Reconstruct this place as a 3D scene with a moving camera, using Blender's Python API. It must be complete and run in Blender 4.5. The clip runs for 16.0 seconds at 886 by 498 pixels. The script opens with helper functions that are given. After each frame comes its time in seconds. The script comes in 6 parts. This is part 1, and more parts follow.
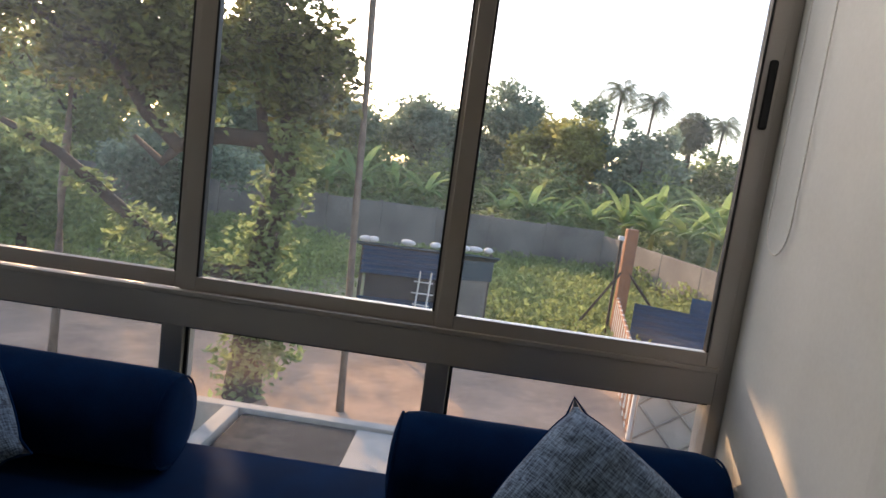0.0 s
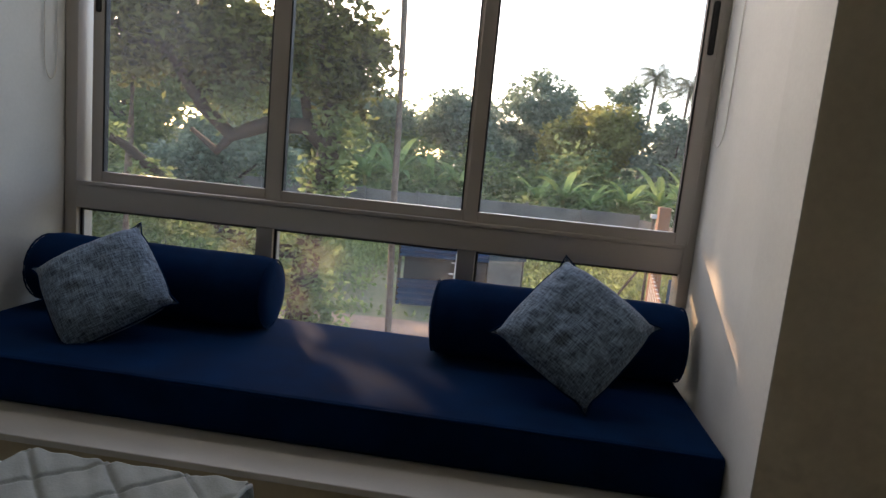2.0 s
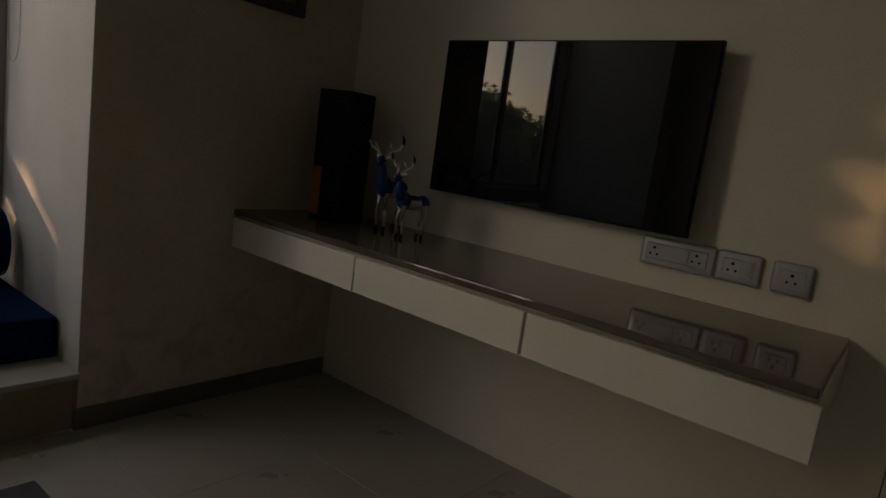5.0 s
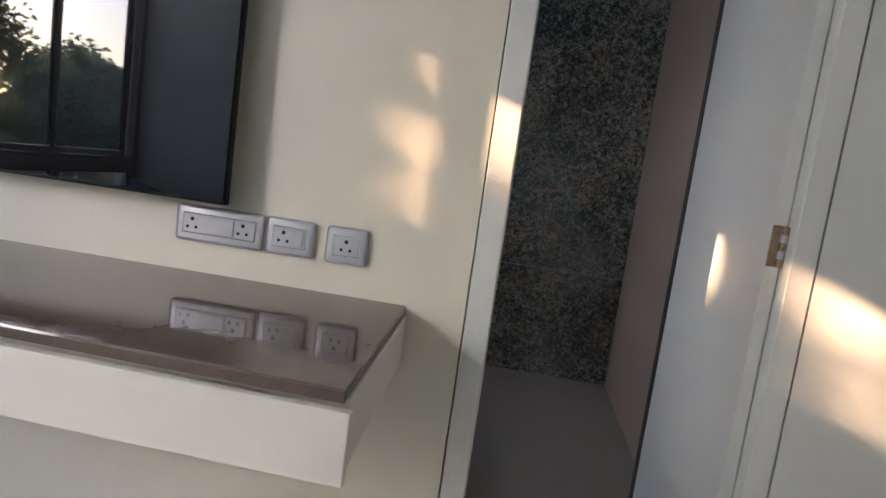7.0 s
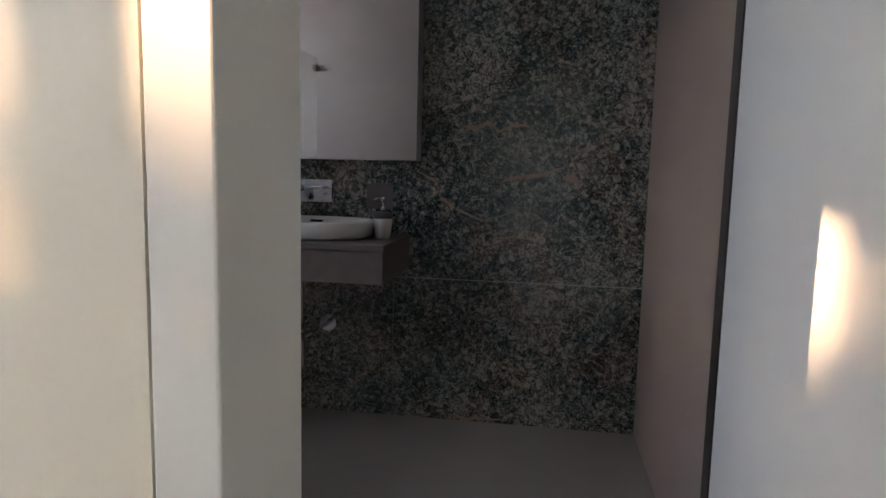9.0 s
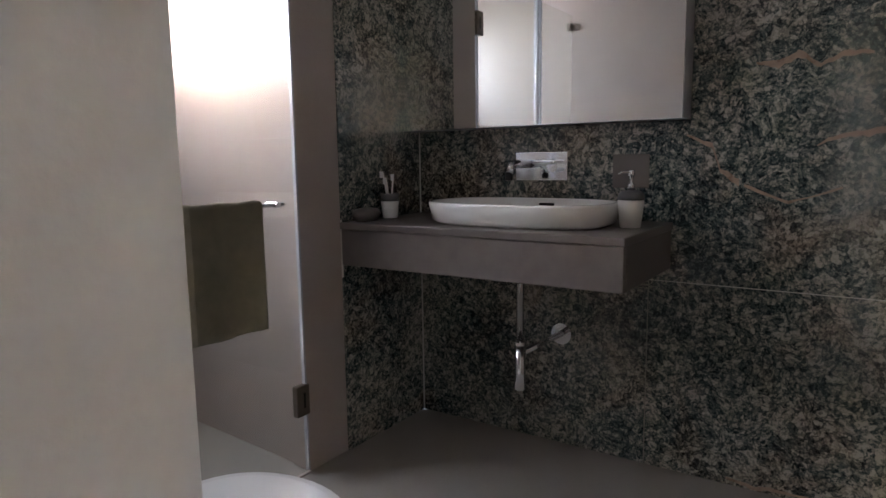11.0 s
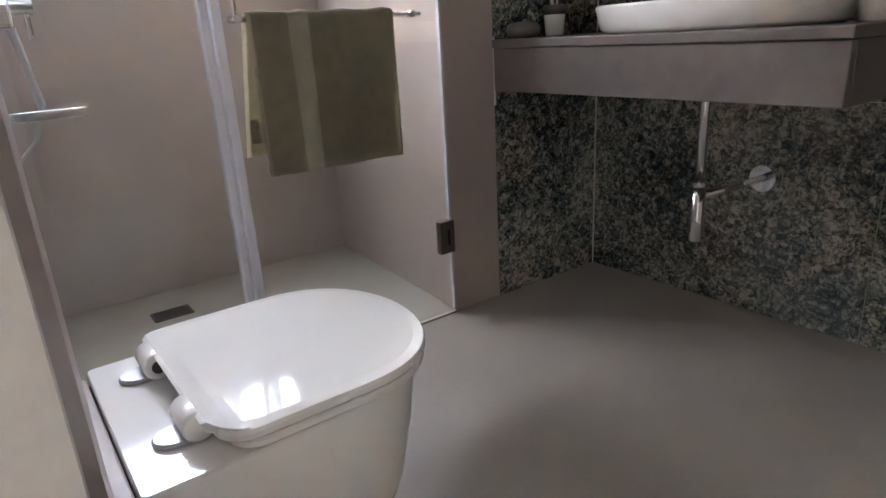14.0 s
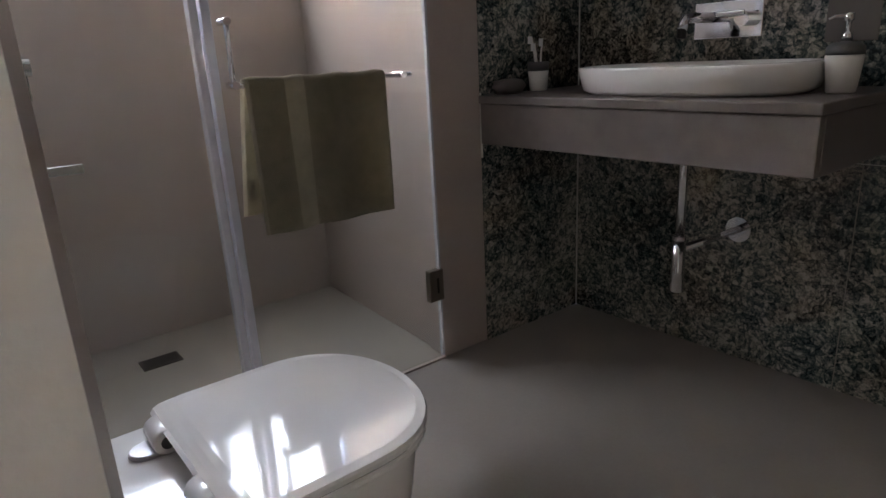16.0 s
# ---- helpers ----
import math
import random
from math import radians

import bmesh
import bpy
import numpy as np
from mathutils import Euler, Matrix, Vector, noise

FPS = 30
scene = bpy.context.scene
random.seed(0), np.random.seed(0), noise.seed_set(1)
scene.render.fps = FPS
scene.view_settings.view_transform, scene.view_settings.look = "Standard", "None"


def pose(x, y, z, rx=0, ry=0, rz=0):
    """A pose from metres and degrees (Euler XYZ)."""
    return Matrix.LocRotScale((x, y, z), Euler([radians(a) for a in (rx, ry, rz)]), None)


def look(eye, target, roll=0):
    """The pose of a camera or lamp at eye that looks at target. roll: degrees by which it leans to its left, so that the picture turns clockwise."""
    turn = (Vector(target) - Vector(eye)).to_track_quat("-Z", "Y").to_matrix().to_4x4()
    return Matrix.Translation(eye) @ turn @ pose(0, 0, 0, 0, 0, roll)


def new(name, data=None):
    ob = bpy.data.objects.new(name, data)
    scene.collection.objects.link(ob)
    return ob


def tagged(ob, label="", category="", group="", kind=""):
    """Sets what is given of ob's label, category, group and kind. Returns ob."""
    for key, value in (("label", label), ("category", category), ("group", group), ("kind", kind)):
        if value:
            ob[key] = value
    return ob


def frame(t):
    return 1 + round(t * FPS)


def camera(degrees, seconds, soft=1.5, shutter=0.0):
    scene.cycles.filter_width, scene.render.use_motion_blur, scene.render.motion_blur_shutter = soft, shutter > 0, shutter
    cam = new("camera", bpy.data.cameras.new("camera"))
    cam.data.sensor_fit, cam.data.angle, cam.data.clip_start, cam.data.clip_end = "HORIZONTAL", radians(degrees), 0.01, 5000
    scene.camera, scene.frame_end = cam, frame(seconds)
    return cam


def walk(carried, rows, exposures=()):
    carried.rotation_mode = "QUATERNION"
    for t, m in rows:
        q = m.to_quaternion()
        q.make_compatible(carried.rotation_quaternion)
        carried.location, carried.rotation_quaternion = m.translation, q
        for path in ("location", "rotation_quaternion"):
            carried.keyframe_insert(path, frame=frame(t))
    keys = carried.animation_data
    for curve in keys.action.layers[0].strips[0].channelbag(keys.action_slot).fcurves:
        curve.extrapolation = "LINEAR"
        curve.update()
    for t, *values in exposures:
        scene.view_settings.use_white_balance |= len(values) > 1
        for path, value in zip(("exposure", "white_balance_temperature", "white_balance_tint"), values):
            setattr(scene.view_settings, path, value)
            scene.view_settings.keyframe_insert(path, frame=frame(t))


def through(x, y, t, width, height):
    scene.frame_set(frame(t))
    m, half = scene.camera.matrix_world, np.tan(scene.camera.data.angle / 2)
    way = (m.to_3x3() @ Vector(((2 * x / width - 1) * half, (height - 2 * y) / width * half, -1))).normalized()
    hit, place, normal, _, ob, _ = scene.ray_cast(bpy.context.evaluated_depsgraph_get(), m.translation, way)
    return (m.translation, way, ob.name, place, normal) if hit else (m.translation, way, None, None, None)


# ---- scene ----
cam = camera(70.0, 16.0)
PATH = [
    (0, (-2.088, -1.042, 1.516), (-2.187, 0.938, 1.252), 7.6),
    (0.5, (-1.982, -1.182, 1.427), (-2.099, 0.797, 1.161), 7.1),
    (1, (-1.887, -1.342, 1.355), (-2.068, 0.631, 1.084), 6.3),
    (1.5, (-1.912, -1.523, 1.292), (-2.097, 0.449, 1.011), 6.0),
    (2, (-1.955, -1.754, 1.237), (-2.17, 0.214, 0.948), 5.5),
    (2.5, (-1.981, -1.964, 1.19), (-2.237, -0.004, 0.886), 5.2),
    (3, (-2.028, -2.089, 1.201), (-2.265, -0.129, 0.879), 5.0),
    (3.5, (-2.175, -2.174, 1.192), (-1.903, -0.217, 0.884), 7.0),
    (4, (-2.243, -2.299, 1.211), (-1.363, -0.532, 0.889), 8.3),
    (4.5, (-2.204, -2.389, 1.245), (-0.922, -0.889, 0.921), 8.3),
    (4.8, (-2.185, -2.419, 1.242), (-0.73, -1.083, 0.931), 8.1),
    (5, (-2.176, -2.441, 1.253), (-0.633, -1.208, 0.941), 7.9),
    (5.2, (-2.166, -2.452, 1.258), (-0.544, -1.324, 0.951), 7.7),
    (7.5, (-1.36, -2.579, 1.221), (0.624, -2.475, 0.986), 6.8),
    (7.9, (-1.124, -2.693, 1.193), (0.861, -2.599, 0.968), 5.4),
    (8, (-1.071, -2.724, 1.2), (0.914, -2.614, 0.981), 6.4),
    (8.1, (-1.007, -2.752, 1.211), (0.978, -2.669, 0.985), 4.6),
    (10.3, (-0.051, -2.762, 1.165), (1.777, -1.99, 0.919), 0.8),
    (10.5, (0.006, -2.753, 1.158), (1.785, -1.875, 0.9), 0.2),
    (11, (0.199, -2.704, 1.13), (1.841, -1.595, 0.859), -0.8),
    (11.5, (0.322, -2.67, 1.14), (1.811, -1.366, 0.854), -1.9),
    (12, (0.424, -2.645, 1.125), (1.716, -1.149, 0.819), -3.1),
    (12.5, (0.5, -2.656, 1.09), (1.675, -1.089, 0.688), -3.7),
    (13, (0.483, -2.66, 1.024), (1.639, -1.115, 0.499), -3.4),
    (13.5, (0.485, -2.688, 0.978), (1.61, -1.147, 0.379), -3.4),
    (14, (0.521, -2.709, 0.941), (1.622, -1.17, 0.297), -3.4),
    (14.5, (0.521, -2.733, 0.895), (1.616, -1.209, 0.208), -3.3),
    (15, (0.54, -2.742, 0.881), (1.622, -1.22, 0.164), -3.5),
    (15.5, (0.525, -2.721, 0.927), (1.624, -1.2, 0.235), -3.4),
    (16, (0.481, -2.703, 1.048), (1.655, -1.193, 0.464), -3.0),
]
walk(cam, [(t, look(eye, aim, roll)) for t, eye, aim, roll in PATH],
     exposures=[(0.0, 2.05, 6600, 14), (1.5, 2.15, 6600, 14), (3.0, 2.15, 6650, 14), (4.2, 2.0, 7000, 14), (5.2, 0.9, 7200, 15), (6.0, 2.6, 6500, 15), (7.3, 3.8, 5650, 15), (8.2, 3.72, 5650, 15), (10.3, 4.68, 6060, 16.5), (11.2, 4.78, 6060, 16.5), (12.0, 3.8, 5920, 15.5), (12.9, 3.48, 5850, 15.5), (13.5, 4.8, 6050, 15.5), (14.3, 5.72, 6150, 15.5), (15.3, 5.85, 6150, 15.5), (16.0, 4.65, 6180, 15.5)])

# ---- world and light ----
SUN = Vector((-0.62, 1.0, 0.40)).normalized()      # towards the sun
world = bpy.data.worlds.new("sky")
scene.world = world
world.use_nodes = True
wn = world.node_tree
sky = wn.nodes.new("ShaderNodeTexSky")
sky.sky_type, sky.sun_disc = "NISHITA", False
sky.sun_elevation = math.asin(SUN.z)
sky.sun_rotation = math.atan2(SUN.x, SUN.y)
sky.dust_density, sky.air_density = 1.5, 1.0
haze = wn.nodes.new("ShaderNodeMix")                # dusty evening air, faintly pink
haze.data_type, haze.blend_type = "RGBA", "MULTIPLY"
haze.inputs[0].default_value, haze.inputs[7].default_value = 1.0, (1.01, 0.955, 1.0, 1.0)
wn.links.new(sky.outputs[0], haze.inputs[6])
wn.links.new(haze.outputs[2], wn.nodes["Background"].inputs[0])
wn.nodes["Background"].inputs[1].default_value = 0.15
sun = new("sun", bpy.data.lights.new("sun", "SUN"))
sun.data.energy, sun.data.angle, sun.data.color = 1.8, radians(0.5), (1.0, 0.60, 0.30)
sun.matrix_basis = look(SUN * 60, (0, 0, 0))


def daylight(name, centre, aim, w, h, watts, colour):
    """Sky light entering through an opening."""
    ob = new(name, bpy.data.lights.new(name, "AREA"))
    ob.data.shape, ob.data.size, ob.data.size_y = "RECTANGLE", w, h
    ob.data.energy, ob.data.color = watts, colour
    ob.matrix_basis = look(centre, aim)
    return ob


daylight("shower_window_daylight", (1.19, 0.042, 1.83), (1.19, -2.0, 1.2), 1.02, 0.5, 1.1, (0.96, 0.97, 1.0))
daylight("bedroom_window_daylight", (-2.65, 1.08, 2.86), (-2.4, -3.0, 0.2), 2.8, 0.13, 4.0, (1.0, 0.97, 0.92))


# ---- materials ----
def rgb(c):
    return (c[0], c[1], c[2], 1.0)


def mat(name, c, rough=0.5, metal=0.0, var=0.12, scale=6.0, grain=60.0, bump=0.08, coat=0.0, spec=0.5,
        c2=None, sheen=0.0, rvar=0.1, random=0.0):
    """A surface with colour variation at two scales, uneven gloss and fine relief."""
    m = bpy.data.materials.new(name)
    m.use_nodes = True
    t = m.node_tree
    n, lk = t.nodes, t.links
    p = n["Principled BSDF"]
    co = n.new("ShaderNodeTexCoord")
    big, fine = n.new("ShaderNodeTexNoise"), n.new("ShaderNodeTexNoise")
    big.inputs["Scale"].default_value, big.inputs["Detail"].default_value = scale, 5
    fine.inputs["Scale"].default_value, fine.inputs["Detail"].default_value = grain, 4
    for q in (big, fine):
        lk.new(co.outputs["Object"], q.inputs["Vector"])
    add = n.new("ShaderNodeMath")
    add.operation = "MULTIPLY_ADD"
    lk.new(fine.outputs[0], add.inputs[0])
    add.inputs[1].default_value = 0.5
    lk.new(big.outputs[0], add.inputs[2])
    ramp = n.new("ShaderNodeMapRange")
    lk.new(add.outputs[0], ramp.inputs[0])
    ramp.inputs[1].default_value, ramp.inputs[2].default_value = 0.5, 1.0
    mix = n.new("ShaderNodeMix")
    mix.data_type = "RGBA"
    dark = c2 if c2 else [v * (1 - var) for v in c]
    light = c if c2 else [min(1, v * (1 + var)) for v in c]
    mix.inputs[6].default_value, mix.inputs[7].default_value = rgb(dark), rgb(light)
    lk.new(ramp.outputs[0], mix.inputs[0])
    out = mix.outputs[2]
    if random:
        info, hsv, mr = n.new("ShaderNodeNewGeometry"), n.new("ShaderNodeHueSaturation"), n.new("ShaderNodeMapRange")
        lk.new(info.outputs["Random Per Island"], mr.inputs[0])
        mr.inputs[3].default_value, mr.inputs[4].default_value = 1 - random, 1 + random
        lk.new(mr.outputs[0], hsv.inputs["Value"])
        lk.new(out, hsv.inputs["Color"])
        out = hsv.outputs[0]
    lk.new(out, p.inputs["Base Color"])
    rr = n.new("ShaderNodeMapRange")
    lk.new(big.outputs[0], rr.inputs[0])
    rr.inputs[3].default_value, rr.inputs[4].default_value = max(0.02, rough - rvar), min(1, rough + rvar)
    lk.new(rr.outputs[0], p.inputs["Roughness"])
    p.inputs["Metallic"].default_value = metal
    p.inputs["Coat Weight"].default_value = coat
    p.inputs["Specular IOR Level"].default_value = spec
    p.inputs["Sheen Weight"].default_value = sheen
    if bump:
        b = n.new("ShaderNodeBump")
        b.inputs["Strength"].default_value, b.inputs["Distance"].default_value = bump, 0.01
        lk.new(fine.outputs[0], b.inputs["Height"])
        lk.new(b.outputs[0], p.inputs["Normal"])
    return m


def glass_mat(name, tint=(0.96, 0.98, 0.97), gloss=1.0, dirt=0.0):
    """Thin clear pane: passes light straight, mirrors by the grazing angle; dirt: a faint film."""
    m = bpy.data.materials.new(name)
    m.use_nodes = True
    t = m.node_tree
    n, lk = t.nodes, t.links
    n.remove(n["Principled BSDF"])
    tr, gl, mx, fr = (n.new("ShaderNodeBsdfTransparent"), n.new("ShaderNodeBsdfGlossy"), n.new("ShaderNodeMixShader"),
                      n.new("ShaderNodeLayerWeight"))
    tr.inputs[0].default_value, gl.inputs["Roughness"].default_value = rgb(tint), 0.01
    gl.inputs[0].default_value = (gloss, gloss, gloss, 1)
    fr.inputs[0].default_value = 0.5
    pw, sc = n.new("ShaderNodeMath"), n.new("ShaderNodeMath")
    pw.operation, sc.operation = "POWER", "MULTIPLY_ADD"
    lk.new(fr.outputs["Facing"], pw.inputs[0])
    pw.inputs[1].default_value = 4.0
    lk.new(pw.outputs[0], sc.inputs[0])
    sc.inputs[1].default_value, sc.inputs[2].default_value = 0.9, 0.03
    lk.new(sc.outputs[0], mx.inputs[0])
    lk.new(tr.outputs[0], mx.inputs[1])
    lk.new(gl.outputs[0], mx.inputs[2])
    out = mx.outputs[0]
    if dirt:
        df, m2, nz, mr = (n.new("ShaderNodeBsdfDiffuse"), n.new("ShaderNodeMixShader"), n.new("ShaderNodeTexNoise"),
                          n.new("ShaderNodeMapRange"))
        co = n.new("ShaderNodeTexCoord")
        lk.new(co.outputs["Object"], nz.inputs["Vector"])
        nz.inputs["Scale"].default_value = 1.6
        lk.new(nz.outputs[0], mr.inputs[0])
        mr.inputs[1].default_value, mr.inputs[2].default_value, mr.inputs[3].default_value, mr.inputs[4].default_value = 0.35, 0.7, dirt * 0.3, dirt
        df.inputs[0].default_value = (0.8, 0.8, 0.78, 1)
        # the dust film also scatters the light that passes through it
        tl, m3 = n.new("ShaderNodeBsdfTranslucent"), n.new("ShaderNodeMixShader")
        tl.inputs[0].default_value = (0.8, 0.78, 0.74, 1)
        m3.inputs[0].default_value = 0.7
        lk.new(df.outputs[0], m3.inputs[1])
        lk.new(tl.outputs[0], m3.inputs[2])
        lk.new(mr.outputs[0], m2.inputs[0])
        lk.new(out, m2.inputs[1])
        lk.new(m3.outputs[0], m2.inputs[2])
        out = m2.outputs[0]
    lk.new(out, n["Material Output"].inputs[0])
    return m


def granite_mat(name):
    """Polished dark green granite: broken pale clasts in a blue-green ground, clouds, brown zones."""
    m = bpy.data.materials.new(name)
    m.use_nodes = True
    t = m.node_tree
    n, lk = t.nodes, t.links
    p = n["Principled BSDF"]
    co = n.new("ShaderNodeTexCoord")

    def fog(scale, detail=5, distort=0.0, src=None):
        q = n.new("ShaderNodeTexNoise")
        q.inputs["Scale"].default_value, q.inputs["Detail"].default_value, q.inputs["Distortion"].default_value = scale, detail, distort
        lk.new(src if src else co.outputs["Object"], q.inputs["Vector"])
        return q

    def calc(op, a, b, c=None):
        q = n.new("ShaderNodeMath")
        q.operation = op
        for i, v in enumerate((a, b, c)):
            if v is None:
                continue
            if isinstance(v, (int, float)):
                q.inputs[i].default_value = v
            else:
                lk.new(v, q.inputs[i])
        return q.outputs[0]

    def warp(src, scale, amount):
        q, ad = fog(scale, 5), n.new("ShaderNodeVectorMath")
        ad.operation = "MULTIPLY_ADD"
        lk.new(q.outputs["Color"], ad.inputs[0])
        ad.inputs[1].default_value = (amount, amount, amount)
        lk.new(src, ad.inputs[2])
        return ad.outputs[0]

    def ramp(src, stops):
        r = n.new("ShaderNodeValToRGB")
        while len(r.color_ramp.elements) < len(stops):
            r.color_ramp.elements.new(0.5)
        for e, (q, c) in zip(r.color_ramp.elements, stops):
            e.position, e.color = q, rgb(c)
        lk.new(src, r.inputs[0])
        return r.outputs[0]

    def grains(scale, src):
        v, sep, e = n.new("ShaderNodeTexVoronoi"), n.new("ShaderNodeSeparateColor"), n.new("ShaderNodeTexVoronoi")
        e.feature = "DISTANCE_TO_EDGE"
        for q in (v, e):
            q.inputs["Scale"].default_value = scale
            lk.new(src, q.inputs["Vector"])
        lk.new(v.outputs["Color"], sep.inputs[0])
        return sep.outputs[0], e.outputs[0]

    bent = warp(warp(co.outputs["Object"], 7.0, 0.09), 34.0, 0.014)
    clast, rim = grains(44.0, bent)
    crumb, _ = grains(105.0, bent)
    dust, speck = fog(170.0, 6, 0.6).outputs[0], fog(75.0, 5, 0.5).outputs[0]
    cloud = fog(2.4, 5, 0.4).outputs[0]
    value = calc("MULTIPLY_ADD", clast, 0.23, calc("MULTIPLY_ADD", crumb, 0.25, calc("MULTIPLY_ADD", dust, 0.46, calc("MULTIPLY", speck, 0.32))))
    value = calc("MULTIPLY_ADD", cloud, 0.62, calc("ADD", value, -0.338))
    edge = n.new("ShaderNodeMapRange")
    lk.new(rim, edge.inputs[0])
    edge.inputs[1].default_value, edge.inputs[2].default_value = 0.0, 0.16
    edge.inputs[3].default_value, edge.inputs[4].default_value = -0.07, 0.015
    value = calc("ADD", value, edge.outputs[0])
    green = ramp(value, [(0.34, (0.010, 0.017, 0.020)), (0.47, (0.045, 0.068, 0.070)), (0.57, (0.115, 0.135, 0.125)), (0.67, (0.24, 0.245, 0.215)), (0.80, (0.44, 0.42, 0.37))])
    brown = ramp(value, [(0.34, (0.016, 0.015, 0.014)), (0.47, (0.070, 0.064, 0.054)), (0.57, (0.165, 0.145, 0.118)), (0.67, (0.29, 0.255, 0.205)), (0.80, (0.47, 0.42, 0.35))])
    zone, mix = n.new("ShaderNodeMapRange"), n.new("ShaderNodeMix")
    lk.new(fog(3.1, 4, 0.8).outputs[0], zone.inputs[0])
    zone.inputs[1].default_value, zone.inputs[2].default_value = 0.49, 0.68
    mix.data_type = "RGBA"
    lk.new(zone.outputs[0], mix.inputs[0])
    lk.new(green, mix.inputs[6])
    lk.new(brown, mix.inputs[7])
    lk.new(mix.outputs[2], p.inputs["Base Color"])
    p.inputs["Roughness"].default_value, p.inputs["Specular IOR Level"].default_value = 0.12, 0.5
    return m


def mirror_mat():
    return mat("mirror_glass", (0.86, 0.88, 0.87), 0.03, 1.0, 0.01, 2, 10, 0, rvar=0.01)


PLASTER = mat("cream_plaster", (0.70, 0.66, 0.56), 0.75, var=0.05, scale=2.5, grain=90, bump=0.05)
PANEL = mat("cream_laminate_panel", (0.74, 0.70, 0.59), 0.45, var=0.03, scale=2, grain=120, bump=0.02)
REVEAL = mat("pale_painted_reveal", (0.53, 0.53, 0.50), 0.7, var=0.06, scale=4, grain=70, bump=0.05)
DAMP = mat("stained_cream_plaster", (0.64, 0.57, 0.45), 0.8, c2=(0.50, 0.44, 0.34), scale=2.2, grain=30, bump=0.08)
# The wall's plaster again, its colour darkened for the shade below the ledge.
RISER = mat("shaded_olive_plaster", (0.31, 0.26, 0.17), 0.8, var=0.08, scale=3, grain=40, bump=0.06)


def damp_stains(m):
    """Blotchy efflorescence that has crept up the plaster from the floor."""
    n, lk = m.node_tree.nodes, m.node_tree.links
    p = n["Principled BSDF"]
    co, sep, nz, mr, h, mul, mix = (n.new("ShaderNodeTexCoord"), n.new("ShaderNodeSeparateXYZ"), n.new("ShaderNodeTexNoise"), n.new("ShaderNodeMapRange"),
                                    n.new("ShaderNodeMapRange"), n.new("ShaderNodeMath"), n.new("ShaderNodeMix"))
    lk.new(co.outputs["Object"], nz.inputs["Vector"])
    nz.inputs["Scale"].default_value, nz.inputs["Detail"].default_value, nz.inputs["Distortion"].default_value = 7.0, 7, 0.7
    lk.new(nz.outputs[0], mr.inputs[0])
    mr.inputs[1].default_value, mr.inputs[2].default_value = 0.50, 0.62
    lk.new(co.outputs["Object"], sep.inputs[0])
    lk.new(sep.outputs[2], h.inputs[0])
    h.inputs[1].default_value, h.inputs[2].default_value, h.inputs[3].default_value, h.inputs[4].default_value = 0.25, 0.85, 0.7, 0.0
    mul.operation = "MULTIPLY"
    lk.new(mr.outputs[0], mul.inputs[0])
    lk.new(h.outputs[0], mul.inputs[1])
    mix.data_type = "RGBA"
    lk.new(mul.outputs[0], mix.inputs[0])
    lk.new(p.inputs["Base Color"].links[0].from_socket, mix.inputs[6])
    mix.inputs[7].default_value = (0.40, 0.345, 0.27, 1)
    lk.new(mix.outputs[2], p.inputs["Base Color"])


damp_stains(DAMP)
CEIL = mat("white_ceiling", (0.78, 0.77, 0.73), 0.8, var=0.03)
TILE = mat("grey_floor_tile", (0.33, 0.31, 0.27), 0.28, var=0.07, scale=3, grain=80, bump=0.02, rvar=0.02)
GROUT = mat("dark_grout", (0.25, 0.235, 0.205), 0.9)
SKIRT = mat("brown_skirting_tile", (0.13, 0.115, 0.095), 0.4)
LEDGE = mat("pale_stone_ledge", (0.38, 0.365, 0.33), 0.35, var=0.05, scale=5, grain=90, bump=0.02)
ALU = mat("champagne_aluminium", (0.42, 0.385, 0.35), 0.38, 0.6, 0.04, 3, 200, 0.03)
RUBBER = mat("black_gasket", (0.012, 0.012, 0.013), 0.6)
# Dusty panes; dirt is set so its veil also stands for hazy air outside.
WGLASS = glass_mat("window_glass", dirt=0.06)
VELVET = mat("navy_velvet", (0.0012, 0.0145, 0.054), 0.9, c2=(0.0007, 0.007, 0.028), scale=7, grain=300, bump=0.12, sheen=0.07, spec=0.05)
VELVET.node_tree.nodes["Principled BSDF"].inputs["Sheen Tint"].default_value = (0.03, 0.26, 0.80, 1)
DENIM = mat("blue_grey_woven_fabric", (0.20, 0.28, 0.37), 0.9, c2=(0.035, 0.06, 0.095), scale=60, grain=260, bump=0.3, sheen=0.15)


